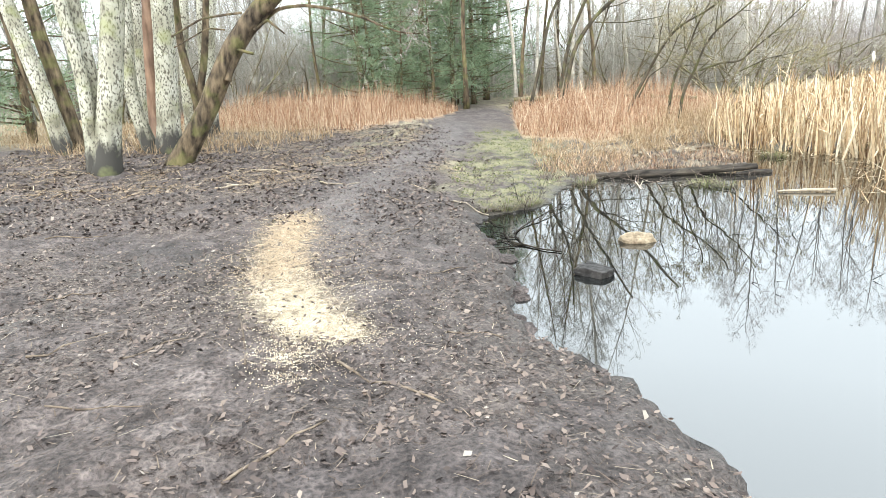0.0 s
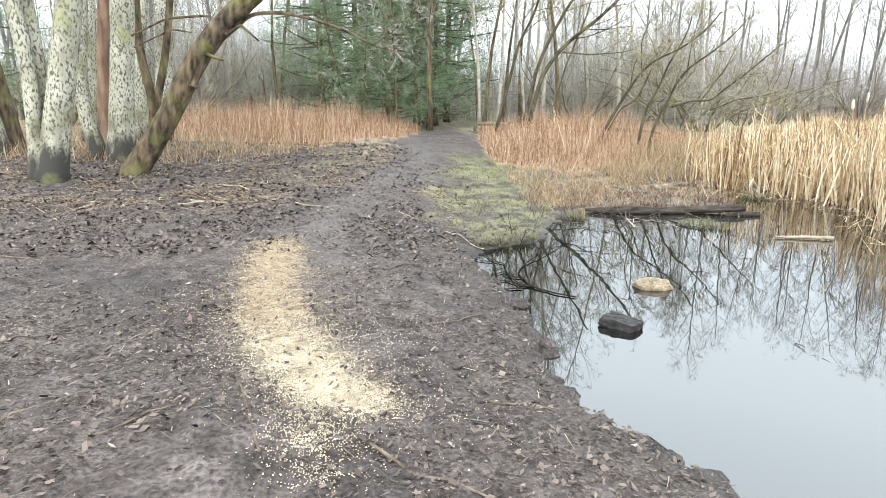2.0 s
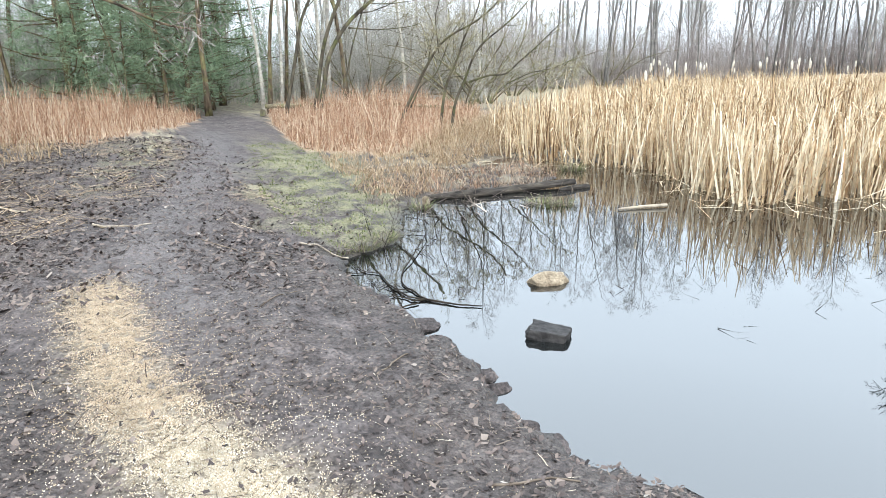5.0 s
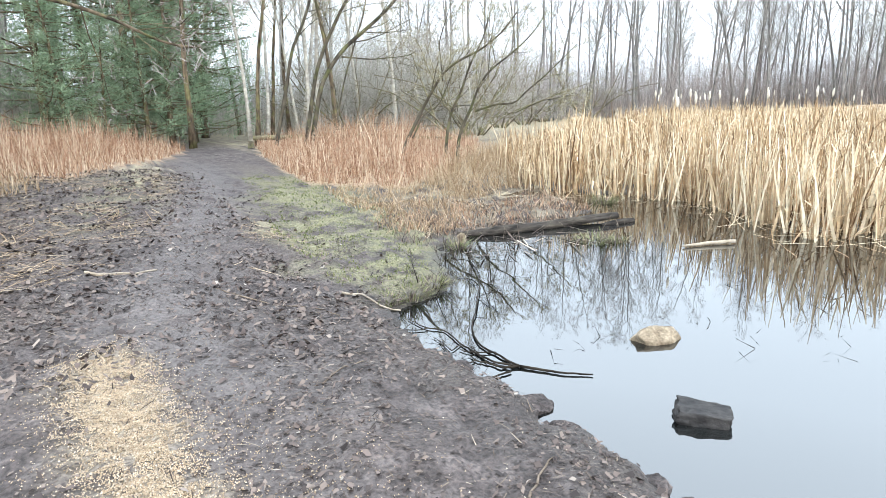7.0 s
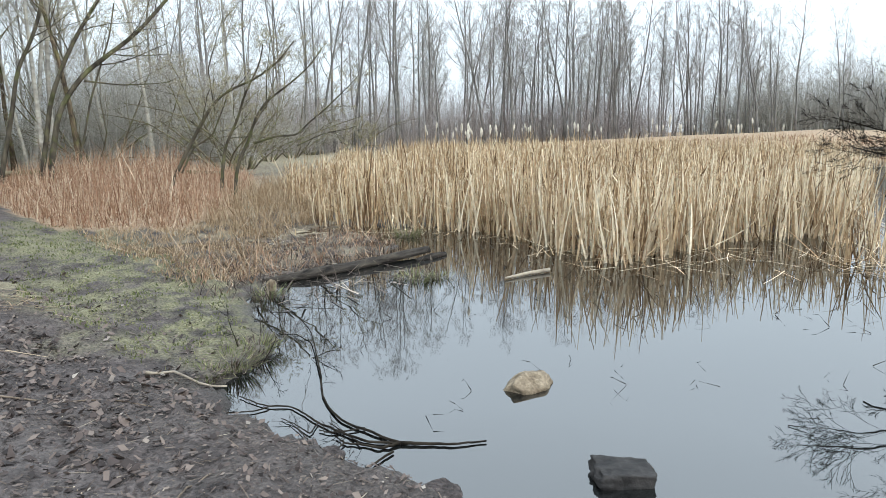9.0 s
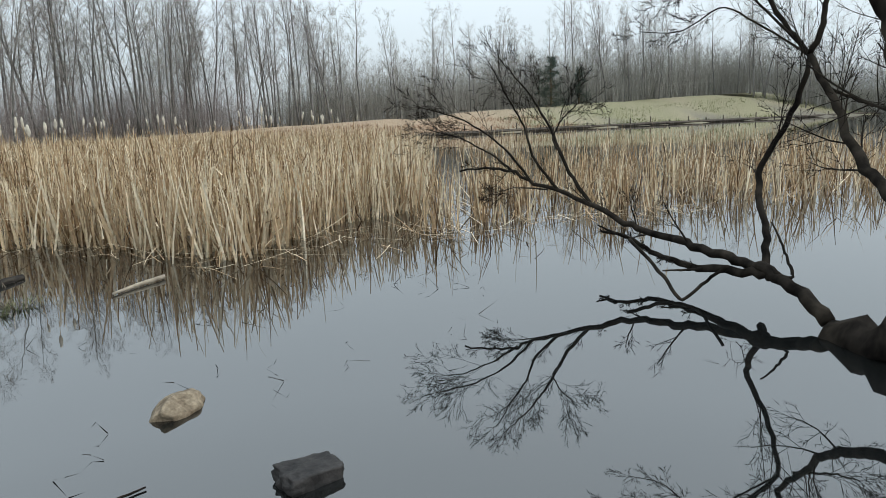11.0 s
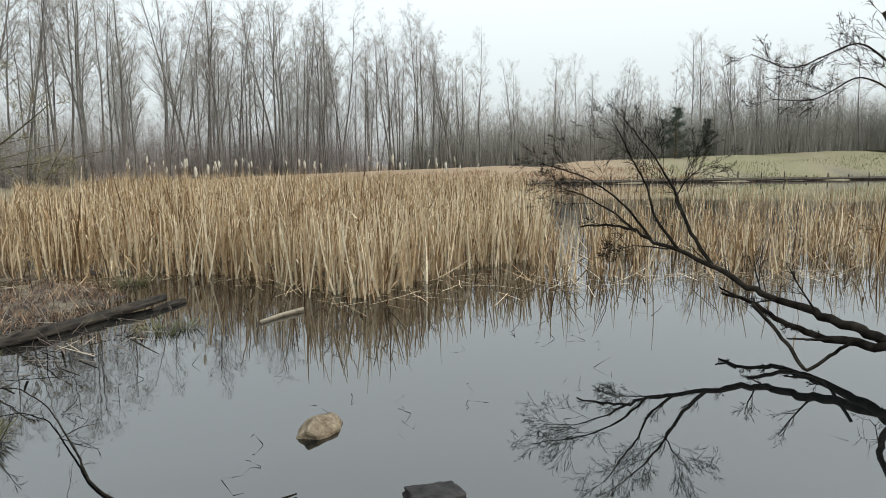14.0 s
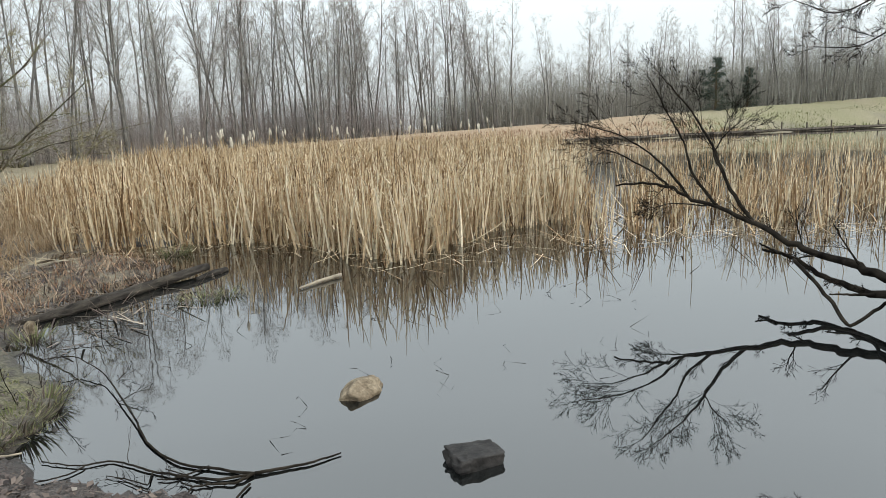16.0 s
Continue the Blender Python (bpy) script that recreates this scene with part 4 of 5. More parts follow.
bag, rng = reed_strips(84, [(16, -8), (34, -12), (44, -6), (46, 8), (36, 8), (20, 4.5)], 3500, 0.3, 0.9, 0.015, 0.03, 0.1, 2)
stuff("sparse_reeds", bag, REED, "thin low reeds scattered over the open pond", "reeds")

for poly, seed, count in (([(2.6, 9.5), (4.3, 9.7), (5.1, 10), (5.6, 11), (6.1, 12.4), (5, 13), (3.4, 12.4), (2.6, 11)], 86, 700), ([(2.2, 8.6), (2.7, 9.2), (3.6, 9.3), (4.4, 8.9), (3.4, 8.3)], 87, 50)):
    rng = np.random.RandomState(seed)
    p = scatter(rng, poly, count)
    a, ln = rng.uniform(0, 6.28, count), rng.uniform(0.08, 0.5, count)
    base = np.stack([p[:, 0], p[:, 1], np.maximum(height(p[:, 0], p[:, 1]), 0) + 0.008], -1)
    tip = base + np.stack([np.cos(a) * ln, np.sin(a) * ln, rng.uniform(0, 0.06, count)], -1)
    bag = Bag()
    bag.strips(base, tip, rng.uniform(0.008, 0.02, count), rng.normal(0, 0.03, count), a + 1.57, 2, 0.6)
    stuff("reed_debris", bag, STRAWLIT, "trampled dry stalks on the marshy bank", "reeds")

bag, rng = reed_strips(109, [(62, -1), (77.5, -23), (98, -54), (106, -46), (84, -18), (68, 3)], 9000, 0.12, 0.4, 0.03, 0.07, 0.3, 2, lambda x, y: y < 2 + 4 * rough(x, y, 9), True)
stuff("grass", bag, GREEN, "rough green winter grass on the embankment", "grass")

# broken stalks lying on the water along the reed front
rng = np.random.RandomState(85)
front = resample([(5.4, 12.4, 0), (6.1, 11, 0), (6.7, 10, 0), (6.5, 8.7, 0), (5.6, 7.3, 0), (6.0, 6.8, 0), (7.2, 6.4, 0), (7.0, 5.2, 0), (8.2, 3.4, 0), (8.0, 2.4, 0), (9.2, 0.9, 0)], 200)
n = 430
p = front[rng.randint(0, 200, n)][:, :2] + rng.normal(0, 0.3, (n, 2))
a, ln = rng.uniform(0, 6.28, n), rng.uniform(0.15, 0.85, n)
base = np.stack([p[:, 0], p[:, 1], rng.uniform(0.0, 0.05, n)], -1)
tip = base + np.stack([np.cos(a) * ln, np.sin(a) * ln, rng.uniform(-0.03, 0.16, n)], -1)
bag = Bag()
bag.strips(base, tip, rng.uniform(0.006, 0.016, n), rng.normal(0, 0.08, n), a + 1.57, 3, 0.5)
stuff("reed_debris", bag, REED, "fallen pale reed stalks lying on the water", "reeds")


def cattail(seed, place, tall):
    rng = np.random.RandomState(seed)
    root = thing("cattail", place, "cattail with a pale fluffy seed head", "plant", "cattails in the reed bed")
    stem, head = Bag(), Bag()
    pts = limb_path(rng, (0, 0, -0.1), (rng.normal() * 0.06, rng.normal() * 0.06, 1), tall, 5, 0.02, 0)
    stem.tube(pts, np.linspace(0.008, 0.004, 6), 4)
    top, d = along(pts, 0.98)
    s = np.linspace(0, 1, 7)
    head.tube(top + d * (s[:, None] - 0.5) * 0.17, 0.024 * np.sin(math.pi * (0.08 + 0.86 * s)) ** 0.7, 7, 0.25, rng)
    part("stem", stem, REED, root)
    part("seed_head", head, FLUFF, root, "burst whitish seed head", True)
    return root


tails = [cattail(90 + k, (7.6 + k, 10.5 + 0.5 * k, 0), 1.62 + 0.05 * k) for k in range(4)]
rng = np.random.RandomState(95)
for x, y in scatter(rng, [(8.5, 11.5), (11, 8), (22, 8.5), (26, 18), (22, 24), (13, 16)], 48):
    copy_thing(tails[rng.randint(4)], pose(x, y, 0, rng.uniform(-5, 5), rng.uniform(-5, 5), rng.uniform(0, 360)) @ Matrix.Scale(rng.uniform(0.95, 1.14), 4))

bag, rng = reed_strips(88, [(6.3, 12.7), (9, 15.0), (15, 18.6), (26, 30.5), (27, 34.5), (15, 22), (9.5, 17.6), (7, 14.8)], 9000, 0.4, 1.15, 0.014, 0.03, 0.14, 3, None, True, 0.5, None, 0.3)
stuff("reed_bed", bag, REED, "ragged pale reeds along the marshy margin", "reeds")

# rust-coloured grass either side of the path
for poly, seed, count in ((RUST_LEFT, 101, 22000), (RUST_RIGHT, 102, 22000)):
    bag, rng = reed_strips(seed, poly, count, 0.35, 1.25, 0.009, 0.02, 0.2, 2, None, True, 0.3, lambda x, y, e=poly: 0.4 + 0.6 * ease(0, 2.2, edge_distance(e, x, y) + 0.35 * rough(x, y, 1.1)), 0.3)
    stuff("tall_dry_grass", bag, RUST, "tall rust-coloured dry grass beside the path", "grass")
for poly, seed, count, lo, hi, mat, label in (
        ([(2.1, 9.9), (2.7, 9.7), (3.6, 10.5), (5.2, 12.2), (5.6, 13.8), (3.8, 13.8), (2.9, 14.2), (2.4, 12)], 103, 5200, 0.03, 0.16, STRAW, "low straw-coloured sedge on the marshy bank"),
        ([(4.6, 12.2), (6.4, 12.8), (9, 14.8), (12, 19), (9, 18), (6, 15), (4.6, 13.6)], 104, 8000, 0.15, 0.65, STRAW, "pale dry grass between bank and reeds"),
        ([(-6, 13), (-3.2, 12.6), (-1.2, 14.6), (-1.6, 16.2), (-5, 19), (-9, 24), (-12, 20)], 105, 9000, 0.08, 0.4, STRAW, "thin dry grass under the trees"),
        ([(0.7, 7.7), (1.5, 7.9), (2.2, 9.3), (2.9, 11), (3, 14.5), (2.6, 17), (1.9, 16), (1.2, 12), (0.7, 9.5)], 106, 9000, 0.01, 0.04, GREEN, "short mossy green grass beside the path"),
        ([(-30, 20), (-12, 22), (-10, 30), (-30, 34)], 107, 9000, 0.1, 0.4, STRAW, "pale winter meadow grass")):
    bag, rng = reed_strips(seed, poly, count, lo, hi, 0.007, 0.016, 0.25 if seed > 105 else 0.36, 2, None, True, 0.0 if seed > 105 else 0.3, None, 0.3)
    stuff("grass", bag, mat, label, "grass")
for seed, mat, poly, count, lo, hi in ((131, STRAWLIT, [(2.0, 8.9), (2.6, 8.5), (3.6, 8.7), (5.2, 8.75), (5.6, 9.5), (5.2, 9.9), (3.0, 9.9), (2.2, 9.6)], 800, 0.05, 0.22),
                                       (132, RUST, [(2.2, 9.4), (3.0, 9.75), (4.6, 9.7), (5.6, 10.2), (5.8, 11.6), (4.4, 11.4), (2.9, 11), (2.2, 10.2)], 2200, 0.03, 0.2),
                                       (133, STRAWLIT, [(2.0, 9.3), (3.0, 9.65), (4.6, 9.6), (5.6, 10.1), (5.8, 11.6), (4.4, 11.4), (2.9, 11), (2.0, 10.2)], 2200, 0.03, 0.16)):
    bag, rng = reed_strips(seed, poly, count, lo, hi, 0.005, 0.012, 0.5, 2, None, True, 0.2, None, 0.3)
    stuff("sedge", bag, mat, "trampled brown sedge round the log on the marshy bank", "grass")
bag, rng = reed_strips(108, [(44, 24), (50.3, 13), (62.3, -2), (77.5, -24), (84, -20), (66, 6), (56, 20), (48, 30)], 16000, 0.15, 0.5, 0.03, 0.07, 0.3, 2, lambda x, y: y > -3 + 4 * rough(x, y, 9), True)
stuff("grass", bag, RUST, "brown dry grass on the embankment slope", "grass")


def tussock(seed, place, count, size, tall, mats, label):
    rng = np.random.RandomState(seed)
    root = thing("grass_tussock", place, label, "grass tuft", "tussocks at the water's edge")
    for name, mat, share in (("dry_grass", mats[0], 0.45), ("green_grass", mats[1], 0.55)):
        n = int(count * share)
        a, r = rng.uniform(0, 6.28, n), size * np.sqrt(rng.uniform(0, 1, n))
        base = np.stack([np.cos(a) * r, np.sin(a) * r, np.full(n, -0.03)], -1)
        h = tall * rng.uniform(0.4, 1, n)
        tip = base + np.stack([np.cos(a) * h * 0.8, np.sin(a) * h * 0.8, h * rng.uniform(0.2, 1, n)], -1)
        b = Bag()
        b.strips(base, tip, rng.uniform(0.004, 0.009, n), rng.normal(0, 0.05, n), a + 1.57, 3, 0.25)
        part(name, b, mat, root)["kind"] = "stuff"
    return root


for k, (x, y, c, s, t) in enumerate(((1.2, 7.74, 420, 0.17, 0.12), (1.5, 7.88, 260, 0.14, 0.12), (3.95, 8.55, 360, 0.2, 0.16), (4.15, 8.4, 160, 0.12, 0.18), (0.95, 7.62, 200, 0.1, 0.1),
                                     (2.55, 9.15, 200, 0.12, 0.2), (6.1, 10.6, 300, 0.2, 0.22))):
    tussock(110 + k, (x, y, max(float(height(x, y)), 0.0)), c, s, t, (STRAWLIT, GREEN), "tussock of dry sedge with green blades")

# ---- stones, log and branches ----


def boulder(name, place, size, turn, seed, material, label, blocky):
    """A stone: a rounded or blocky body with broken facets."""
    rng = np.random.RandomState(seed)
    bm = bmesh.new()
    bmesh.ops.create_cube(bm, size=2)
    bmesh.ops.subdivide_edges(bm, edges=bm.edges[:], cuts=15, use_grid_fill=True)
    cuts = [(unit(rng.normal(size=3)), rng.uniform(0.72, 0.9)) for _ in range(7)]
    for v in bm.verts:
        p = np.array(v.co)
        ball = p / np.linalg.norm(p)
        p = ball + (p - ball) * blocky
        p[2] -= 0.22 * p[0] * blocky
        for c, lim in cuts:
            over = p @ c - lim * (1 + 0.3 * blocky)
            if over > 0:
                p = p - c * over * 0.85
        q = Vector(p)
        p = p * (1 + 0.13 * noise.noise(q * 1.3) + 0.08 * noise.noise(q * 3.1) + 0.04 * noise.noise(q * 8))
        v.co = Vector(p * np.array(size))
    me = bpy.data.meshes.new(name)
    bm.to_mesh(me)
    bm.free()
    me.polygons.foreach_set("use_smooth", np.ones(len(me.polygons), bool))
    me.materials.append(material)
    ob = new(name, me)
    ob.matrix_world = pose(*place, 0, 0, turn)
    return tagged(ob, label, "stone")


boulder("stone", (2.11, 6.05, 0.008), (0.175, 0.11, 0.075), -20, 3, TAN_STONE, "rounded tan stone rising from the water", 0.12)
boulder("stone", (2.72, 9.36, 0.03), (0.05, 0.045, 0.085), 30, 5, TAN_STONE, "small pale stone standing in the shallows by the log", 0.2)
boulder("rock", (1.45, 5.17, 0.0), (0.135, 0.095, 0.062), -48, 8, DARK_STONE, "dark wet angular rock in the shallow water", 0.8)


def log_thing(name, line, radii, material, label, seed, sides=12, category="log"):
    rng = np.random.RandomState(seed)
    b = Bag()
    k = 16
    b.tube(resample(line, k), np.interp(np.linspace(0, 1, k), np.linspace(0, 1, len(radii)), radii), sides, 0.1, rng)
    ob = part(name, b, material, None, "", True)
    return tagged(ob, label, category)


log_thing("fallen_log", [(2.85, 9.66, 0.02), (3.4, 9.46, 0.05), (4.1, 9.44, 0.035), (4.6, 9.36, 0.06), (5.08, 9.32, 0.07)], [0.03, 0.055, 0.05, 0.055, 0.045], LOGWOOD, "dark weathered log lying in the shallows", 121)
log_thing("fallen_log", [(4.72, 9.2, 0.0), (4.95, 9.16, 0.02), (5.2, 9.14, 0.015)], [0.025, 0.04, 0.03], LOGWOOD, "short dark log beside the larger one", 122)
log_thing("felled_trunk", [(4.5, 24.7, 0.6), (6, 24, 0.6), (8, 22.4, 0.6), (9.5, 20.6, 0.5)], [0.075, 0.07, 0.06, 0.045], OLIVE, "dull felled trunk lying across the dry grass", 123)
log_thing("stump", [(4.3, 24.3, 0.3), (4.3, 24.3, 0.45), (4.31, 24.3, 0.52)], [0.11, 0.09, 0.08], OLIVE, "dull brown cut stump at the end of the path", 124, 12, "stump")


def stick(line, r0, r1, material, label, seed, name="stick"):
    rng = np.random.RandomState(seed)
    pts = resample(line, 7)
    pts[:, :2] += rng.normal(0, 0.005, (7, 2))
    zz = height(pts[:, 0], pts[:, 1])
    pts[:, 2] = np.maximum(zz, 0) + r0 * 0.8
    b = Bag()
    b.tube(pts, np.linspace(r0, r1, 7), 6, 0.12, rng)
    return tagged(part(name, b, material, None, "", True), label, "stick")


STICKS = [((0.6, 7.68), (0.95, 7.42), 0.013, 0), ((-1.02, 8.95), (-0.5, 8.84), 0.018, 0), ((-2.34, 8.9), (-1.85, 9.34), 0.02, 0), ((-2.2, 10.6), (-1.6, 9.95), 0.02, 0), ((-2.3, 9.2), (-1.75, 9.1), 0.016, 0),
          ((-3.34, 9.81), (-2.95, 10.03), 0.02, 0), ((-0.77, 3.28), (-1.02, 4.2), 0.008, 1), ((-0.42, 3.43), (0.16, 2.85), 0.011, 1), ((-1.43, 3.54), (-1.18, 3.78), 0.009, 1),
          ((-1.55, 3.05), (-1.12, 2.99), 0.007, 1), ((-2.3, 4.6), (-1.9, 4.75), 0.008, 1), ((0.2, 3.9), (0.5, 3.75), 0.008, 1), ((-3.2, 6.4), (-2.7, 6.5), 0.009, 1), ((-0.2, 8.1), (0.4, 7.2), 0.008, 1),
          ((-3.6, 7.9), (-3.1, 8.3), 0.01, 1), ((-1.9, 3.6), (-1.55, 4.0), 0.009, 1), ((0.15, 4.9), (0.45, 5.1), 0.008, 1), ((-0.7, 2.5), (-0.35, 2.75), 0.009, 1), ((-0.1, 6.2), (0.2, 6.35), 0.007, 1)]
for k, (p, q, r, m) in enumerate(STICKS):
    stick([(*p, 0), ((p[0] + q[0]) / 2 + 0.02, (p[1] + q[1]) / 2 + 0.02, 0), (*q, 0)], r * 0.75, r * 0.4, (PEELED, DULLWOOD)[m], ("pale barkless stick on the mud", "thin brown stick on the mud")[m], 130 + k)
log_thing("floating_stick", [(4.45, 7.75, 0.02), (4.75, 7.68, 0.025), (5.05, 7.57, 0.03)], [0.012, 0.02, 0.022], PEELED, "pale broken stick floating on the pond", 150, 6, "stick")
log_thing("floating_stick", [(4.59, 6.45, -0.02), (4.36, 6.19, -0.07), (3.77, 5.85, -0.01)], [0.004, 0.006, 0.006], DEADWOOD, "thin dark stick poking out of the water", 151, 6, "stick")


def branching(name, place, lines, material, twigmat, label, seed, spec, thick, shares, category="branch"):
    """A dead branch: main lines (world points, foot and tip radius), some with side twigs."""
    rng = np.random.RandomState(seed)
    spec_min[0] = thick
    root = thing(name, place, label, category)
    side, twigs = Bag(), []
    o = np.array(place)
    for (line, r0, r1), share in zip(lines, shares):
        k = 10 + 3 * len(line)
        pts = resample(np.array(line) - o, k)
        pts[1:-1] += rng.normal(0, r0 * 0.22, (k - 2, 3))
        b = Bag()
        b.tube(pts, np.linspace(r0, r1, k), 9, 0.12, rng)
        part("limb", b, material, root, "", True)
        if share:
            sprout(rng, side, twigs, pts, r0 * 0.5, share, 0, spec, 0.35)
    if side.f:
        part("crown", side, material, root)
    put_twigs(rng, twigs, "twig_spray", twigmat, root)
    return root


branching("fallen_branch", (1.0, 6.3, 0.03), [
    ([(1.36, 5.84, 0.01), (1.23, 5.95, 0.01), (1.09, 6.16, 0.01)], 0.004, 0.009),
    ([(1.09, 6.16, 0.01), (1.07, 6.27, 0.01), (1.1, 6.42, 0.01), (1.06, 6.48, 0.01), (1.08, 6.57, 0.01), (1.15, 6.75, 0.01), (1.26, 6.94, 0.01), (1.43, 7.14, 0.03), (1.96, 7.86, 0.05), (2.13, 8.28, 0.09), (1.99, 8.4, 0.1)], 0.007, 0.003),
    ([(1.09, 6.16, 0.01), (1, 6.29, 0.01), (0.99, 6.47, 0.01), (0.99, 6.66, 0.01), (1.03, 6.84, 0.01), (1.04, 6.97, 0.01), (0.96, 7.04, 0.01), (0.95, 7.15, 0.01), (0.95, 7.3, 0.01)], 0.007, 0.003),
    ([(1.09, 6.16, 0.01), (0.99, 6.2, 0.01), (0.96, 6.31, 0.01), (0.92, 6.38, 0.01), (0.94, 6.46, 0.01)], 0.008, 0.003),
    # Added limb: a line read as a reflection in the water, built solid.
    ([(1, 6.13, 0.01), (0.85, 6.12, 0.01), (0.75, 6.12, 0.01), (0.81, 6.3, 0.01)], 0.006, 0.003),
    ([(0.92, 6.38, 0.01), (0.81, 6.35, 0.01), (0.82, 6.51, 0.01), (0.87, 6.66, 0.01), (0.91, 6.8, 0.01)], 0.004, 0.002),
    ([(0.96, 7.04, 0.01), (0.88, 7.05, 0.01), (0.74, 7.19, 0.01), (0.81, 7.35, 0.01)], 0.004, 0.003),
    ([(1.1, 6.42, 0.01), (1, 6.48, 0.01), (0.95, 6.53, 0.01), (0.94, 6.59, 0.01)], 0.005, 0.003),
    ([(0.96, 6.31, 0.01), (1, 6.48, 0.01), (1.03, 6.62, 0.01)], 0.004, 0.002),
    ([(0.99, 6.66, 0.01), (0.88, 6.59, 0.01), (0.91, 6.74, 0.01), (0.91, 6.86, 0.01)], 0.004, 0.002)],
    DEADWOOD, DARKTWIG, "dark fallen branch reaching from the mud into the water", 161, [(5, 0.34, 42, 0.18, 0.0, 4), (4, 0.5, 40, 0.12, 0.0, 3)], 0.0022, (0, 0.6, 0.7, 0.3, 0.3, 0.5, 0.5, 0.4, 0.3, 0.4))

bush(163, (1.55, 7.82, 0.04), 9, 0.5, 0.0045, 0.9, [(6, 0.4, 40, 0.15, 0.03, 3), (4, 0.5, 40, 0.1, 0.02, 3)], DEADWOOD, DARKTWIG, "small tangle of dead stalks at the water's edge", "dead_stalks", 0.003, (0.5, -0.2, 0), "plant")
SPEC_DEAD = [(10, 0.6, 28, 0.1, 0.05, 5), (7, 0.55, 34, 0.12, 0.03, 4), (5, 0.65, 34, 0.08, 0.02, 3)]
branching("fallen_willow", (2.3, 1.5, 0.1), [
    ([(1.25, 0.3, 0.16), (1.75, 1, 0.14), (2.25, 1.7, 0.14), (2.73, 2.08, 0.1), (3.14, 2.19, -0.03)], 0.16, 0.12),
    ([(3.19, 2.19, 0.07), (3.45, 2.21, 0.17), (3.69, 2.3, 0.25), (3.99, 2.39, 0.29), (4.27, 2.56, 0.33), (4.82, 3, 0.42), (5.02, 3.19, 0.5), (5.21, 3.4, 0.63), (5.35, 3.68, 0.74), (5.42, 3.94, 0.82), (5.48, 4.09, 0.9), (5.54, 4.31, 0.97), (5.59, 4.64, 0.93)], 0.05, 0.009),
    ([(3.69, 2.3, 0.25), (3.96, 2.44, 0.24), (4.37, 2.7, 0.17), (4.84, 2.91, 0.22), (5.06, 3.1, 0.33), (5.33, 3.27, 0.33)], 0.04, 0.012),
    ([(5.2, 3.38, 0.6), (5.33, 3.54, 0.83), (5.44, 3.63, 1.04), (5.56, 3.76, 1.39), (5.67, 3.97, 1.73), (5.79, 4.24, 2.05)], 0.02, 0.004),
    ([(5.44, 3.63, 1.04), (5.5, 3.73, 1.23), (5.49, 3.64, 1.41), (5.52, 3.47, 1.56)], 0.01, 0.003),
    ([(5.35, 3.68, 0.74), (5.52, 3.91, 1.04), (5.63, 3.99, 1.37), (5.73, 4.15, 1.65), (5.84, 4.32, 2)], 0.016, 0.004),
    ([(5.42, 3.94, 0.82), (5.53, 4.09, 1.04), (5.64, 4.31, 1.26), (5.74, 4.59, 1.44), (5.86, 5.13, 1.61)], 0.014, 0.004),
    ([(5.48, 4.09, 0.9), (5.59, 4.31, 1.09), (5.69, 4.65, 1.27), (5.82, 5, 1.36)], 0.012, 0.003),
    ([(5.36, 3.78, 0.75), (5.33, 4.1, 0.78), (5.24, 4.36, 0.73)], 0.008, 0.002),
    ([(3.72, 2.33, 0.25), (4.09, 2.23, 0.22), (4.26, 2.13, 0.41), (4.57, 2.1, 0.7), (4.77, 2.05, 0.92), (4.71, 1.9, 1.24), (4.55, 1.79, 1.68), (4.6, 1.76, 1.87), (4.62, 1.92, 2.06), (4.69, 2.09, 2.34), (4.85, 2.24, 2.8)], 0.032, 0.016),
    ([(4.33, 1.89, 1.85), (4.25, 1.84, 2.06), (4.24, 1.83, 2.33), (4.23, 1.8, 2.79)], 0.024, 0.01),
    ([(2.89, 1.87, 0.75), (3.12, 1.85, 0.83), (3.58, 1.85, 1.06), (3.91, 1.82, 1.35), (4.33, 1.89, 1.85)], 0.045, 0.022),
    ([(2.56, 1.9, 0.75), (2.8, 1.91, 1.09), (3.14, 1.89, 1.56), (3.38, 1.9, 2.01), (3.52, 1.95, 2.44)], 0.07, 0.04),
    ([(4.19, 1.83, 1.6), (3.92, 1.63, 1.45), (3.75, 1.54, 1.41)], 0.014, 0.004),
    ([(4.8, 3.11, 0.34), (4.34, 2.93, 0.12), (3.92, 2.91, 0), (4.07, 2.71, 0.11), (3.82, 2.61, 0.31)], 0.017, 0.012),
    ([(5.34, 3.3, 0.39), (5.28, 3.22, 0.35), (5.11, 3.16, 0.34)], 0.008, 0.014),
    ([(4.34, 2.94, 0.16), (4.34, 2.78, 0.16), (4.25, 2.65, 0.19)], 0.006, 0.014),
    ([(3.69, 2.3, 0.25), (3.56, 2.24, 0.27), (3.78, 2.26, 0.52), (3.9, 2.28, 0.62)], 0.014, 0.006),
    ([(4.6, 1.76, 1.87), (4.64, 2.46, 2.56), (4.81, 2.67, 2.46), (4.97, 2.87, 2.37), (5.24, 3.15, 2.57)], 0.012, 0.003),
    ([(4.6, 1.76, 1.87), (4.6, 2.47, 2.29), (4.74, 2.59, 2.18), (4.89, 2.74, 2.1), (5.06, 3.01, 2.15)], 0.01, 0.003)],
    DEADWOOD, DARKTWIG, "fallen dark willow lying over the water with bare twigs", 171, SPEC_DEAD, 0.0053, (0, 0.7, 0.25, 1.1, 1, 1.1, 1.1, 1.1, 0.6, 1.6, 1.1, 1.2, 1.6, 1, 0, 0, 0, 0, 0.7, 0.7), "tree")

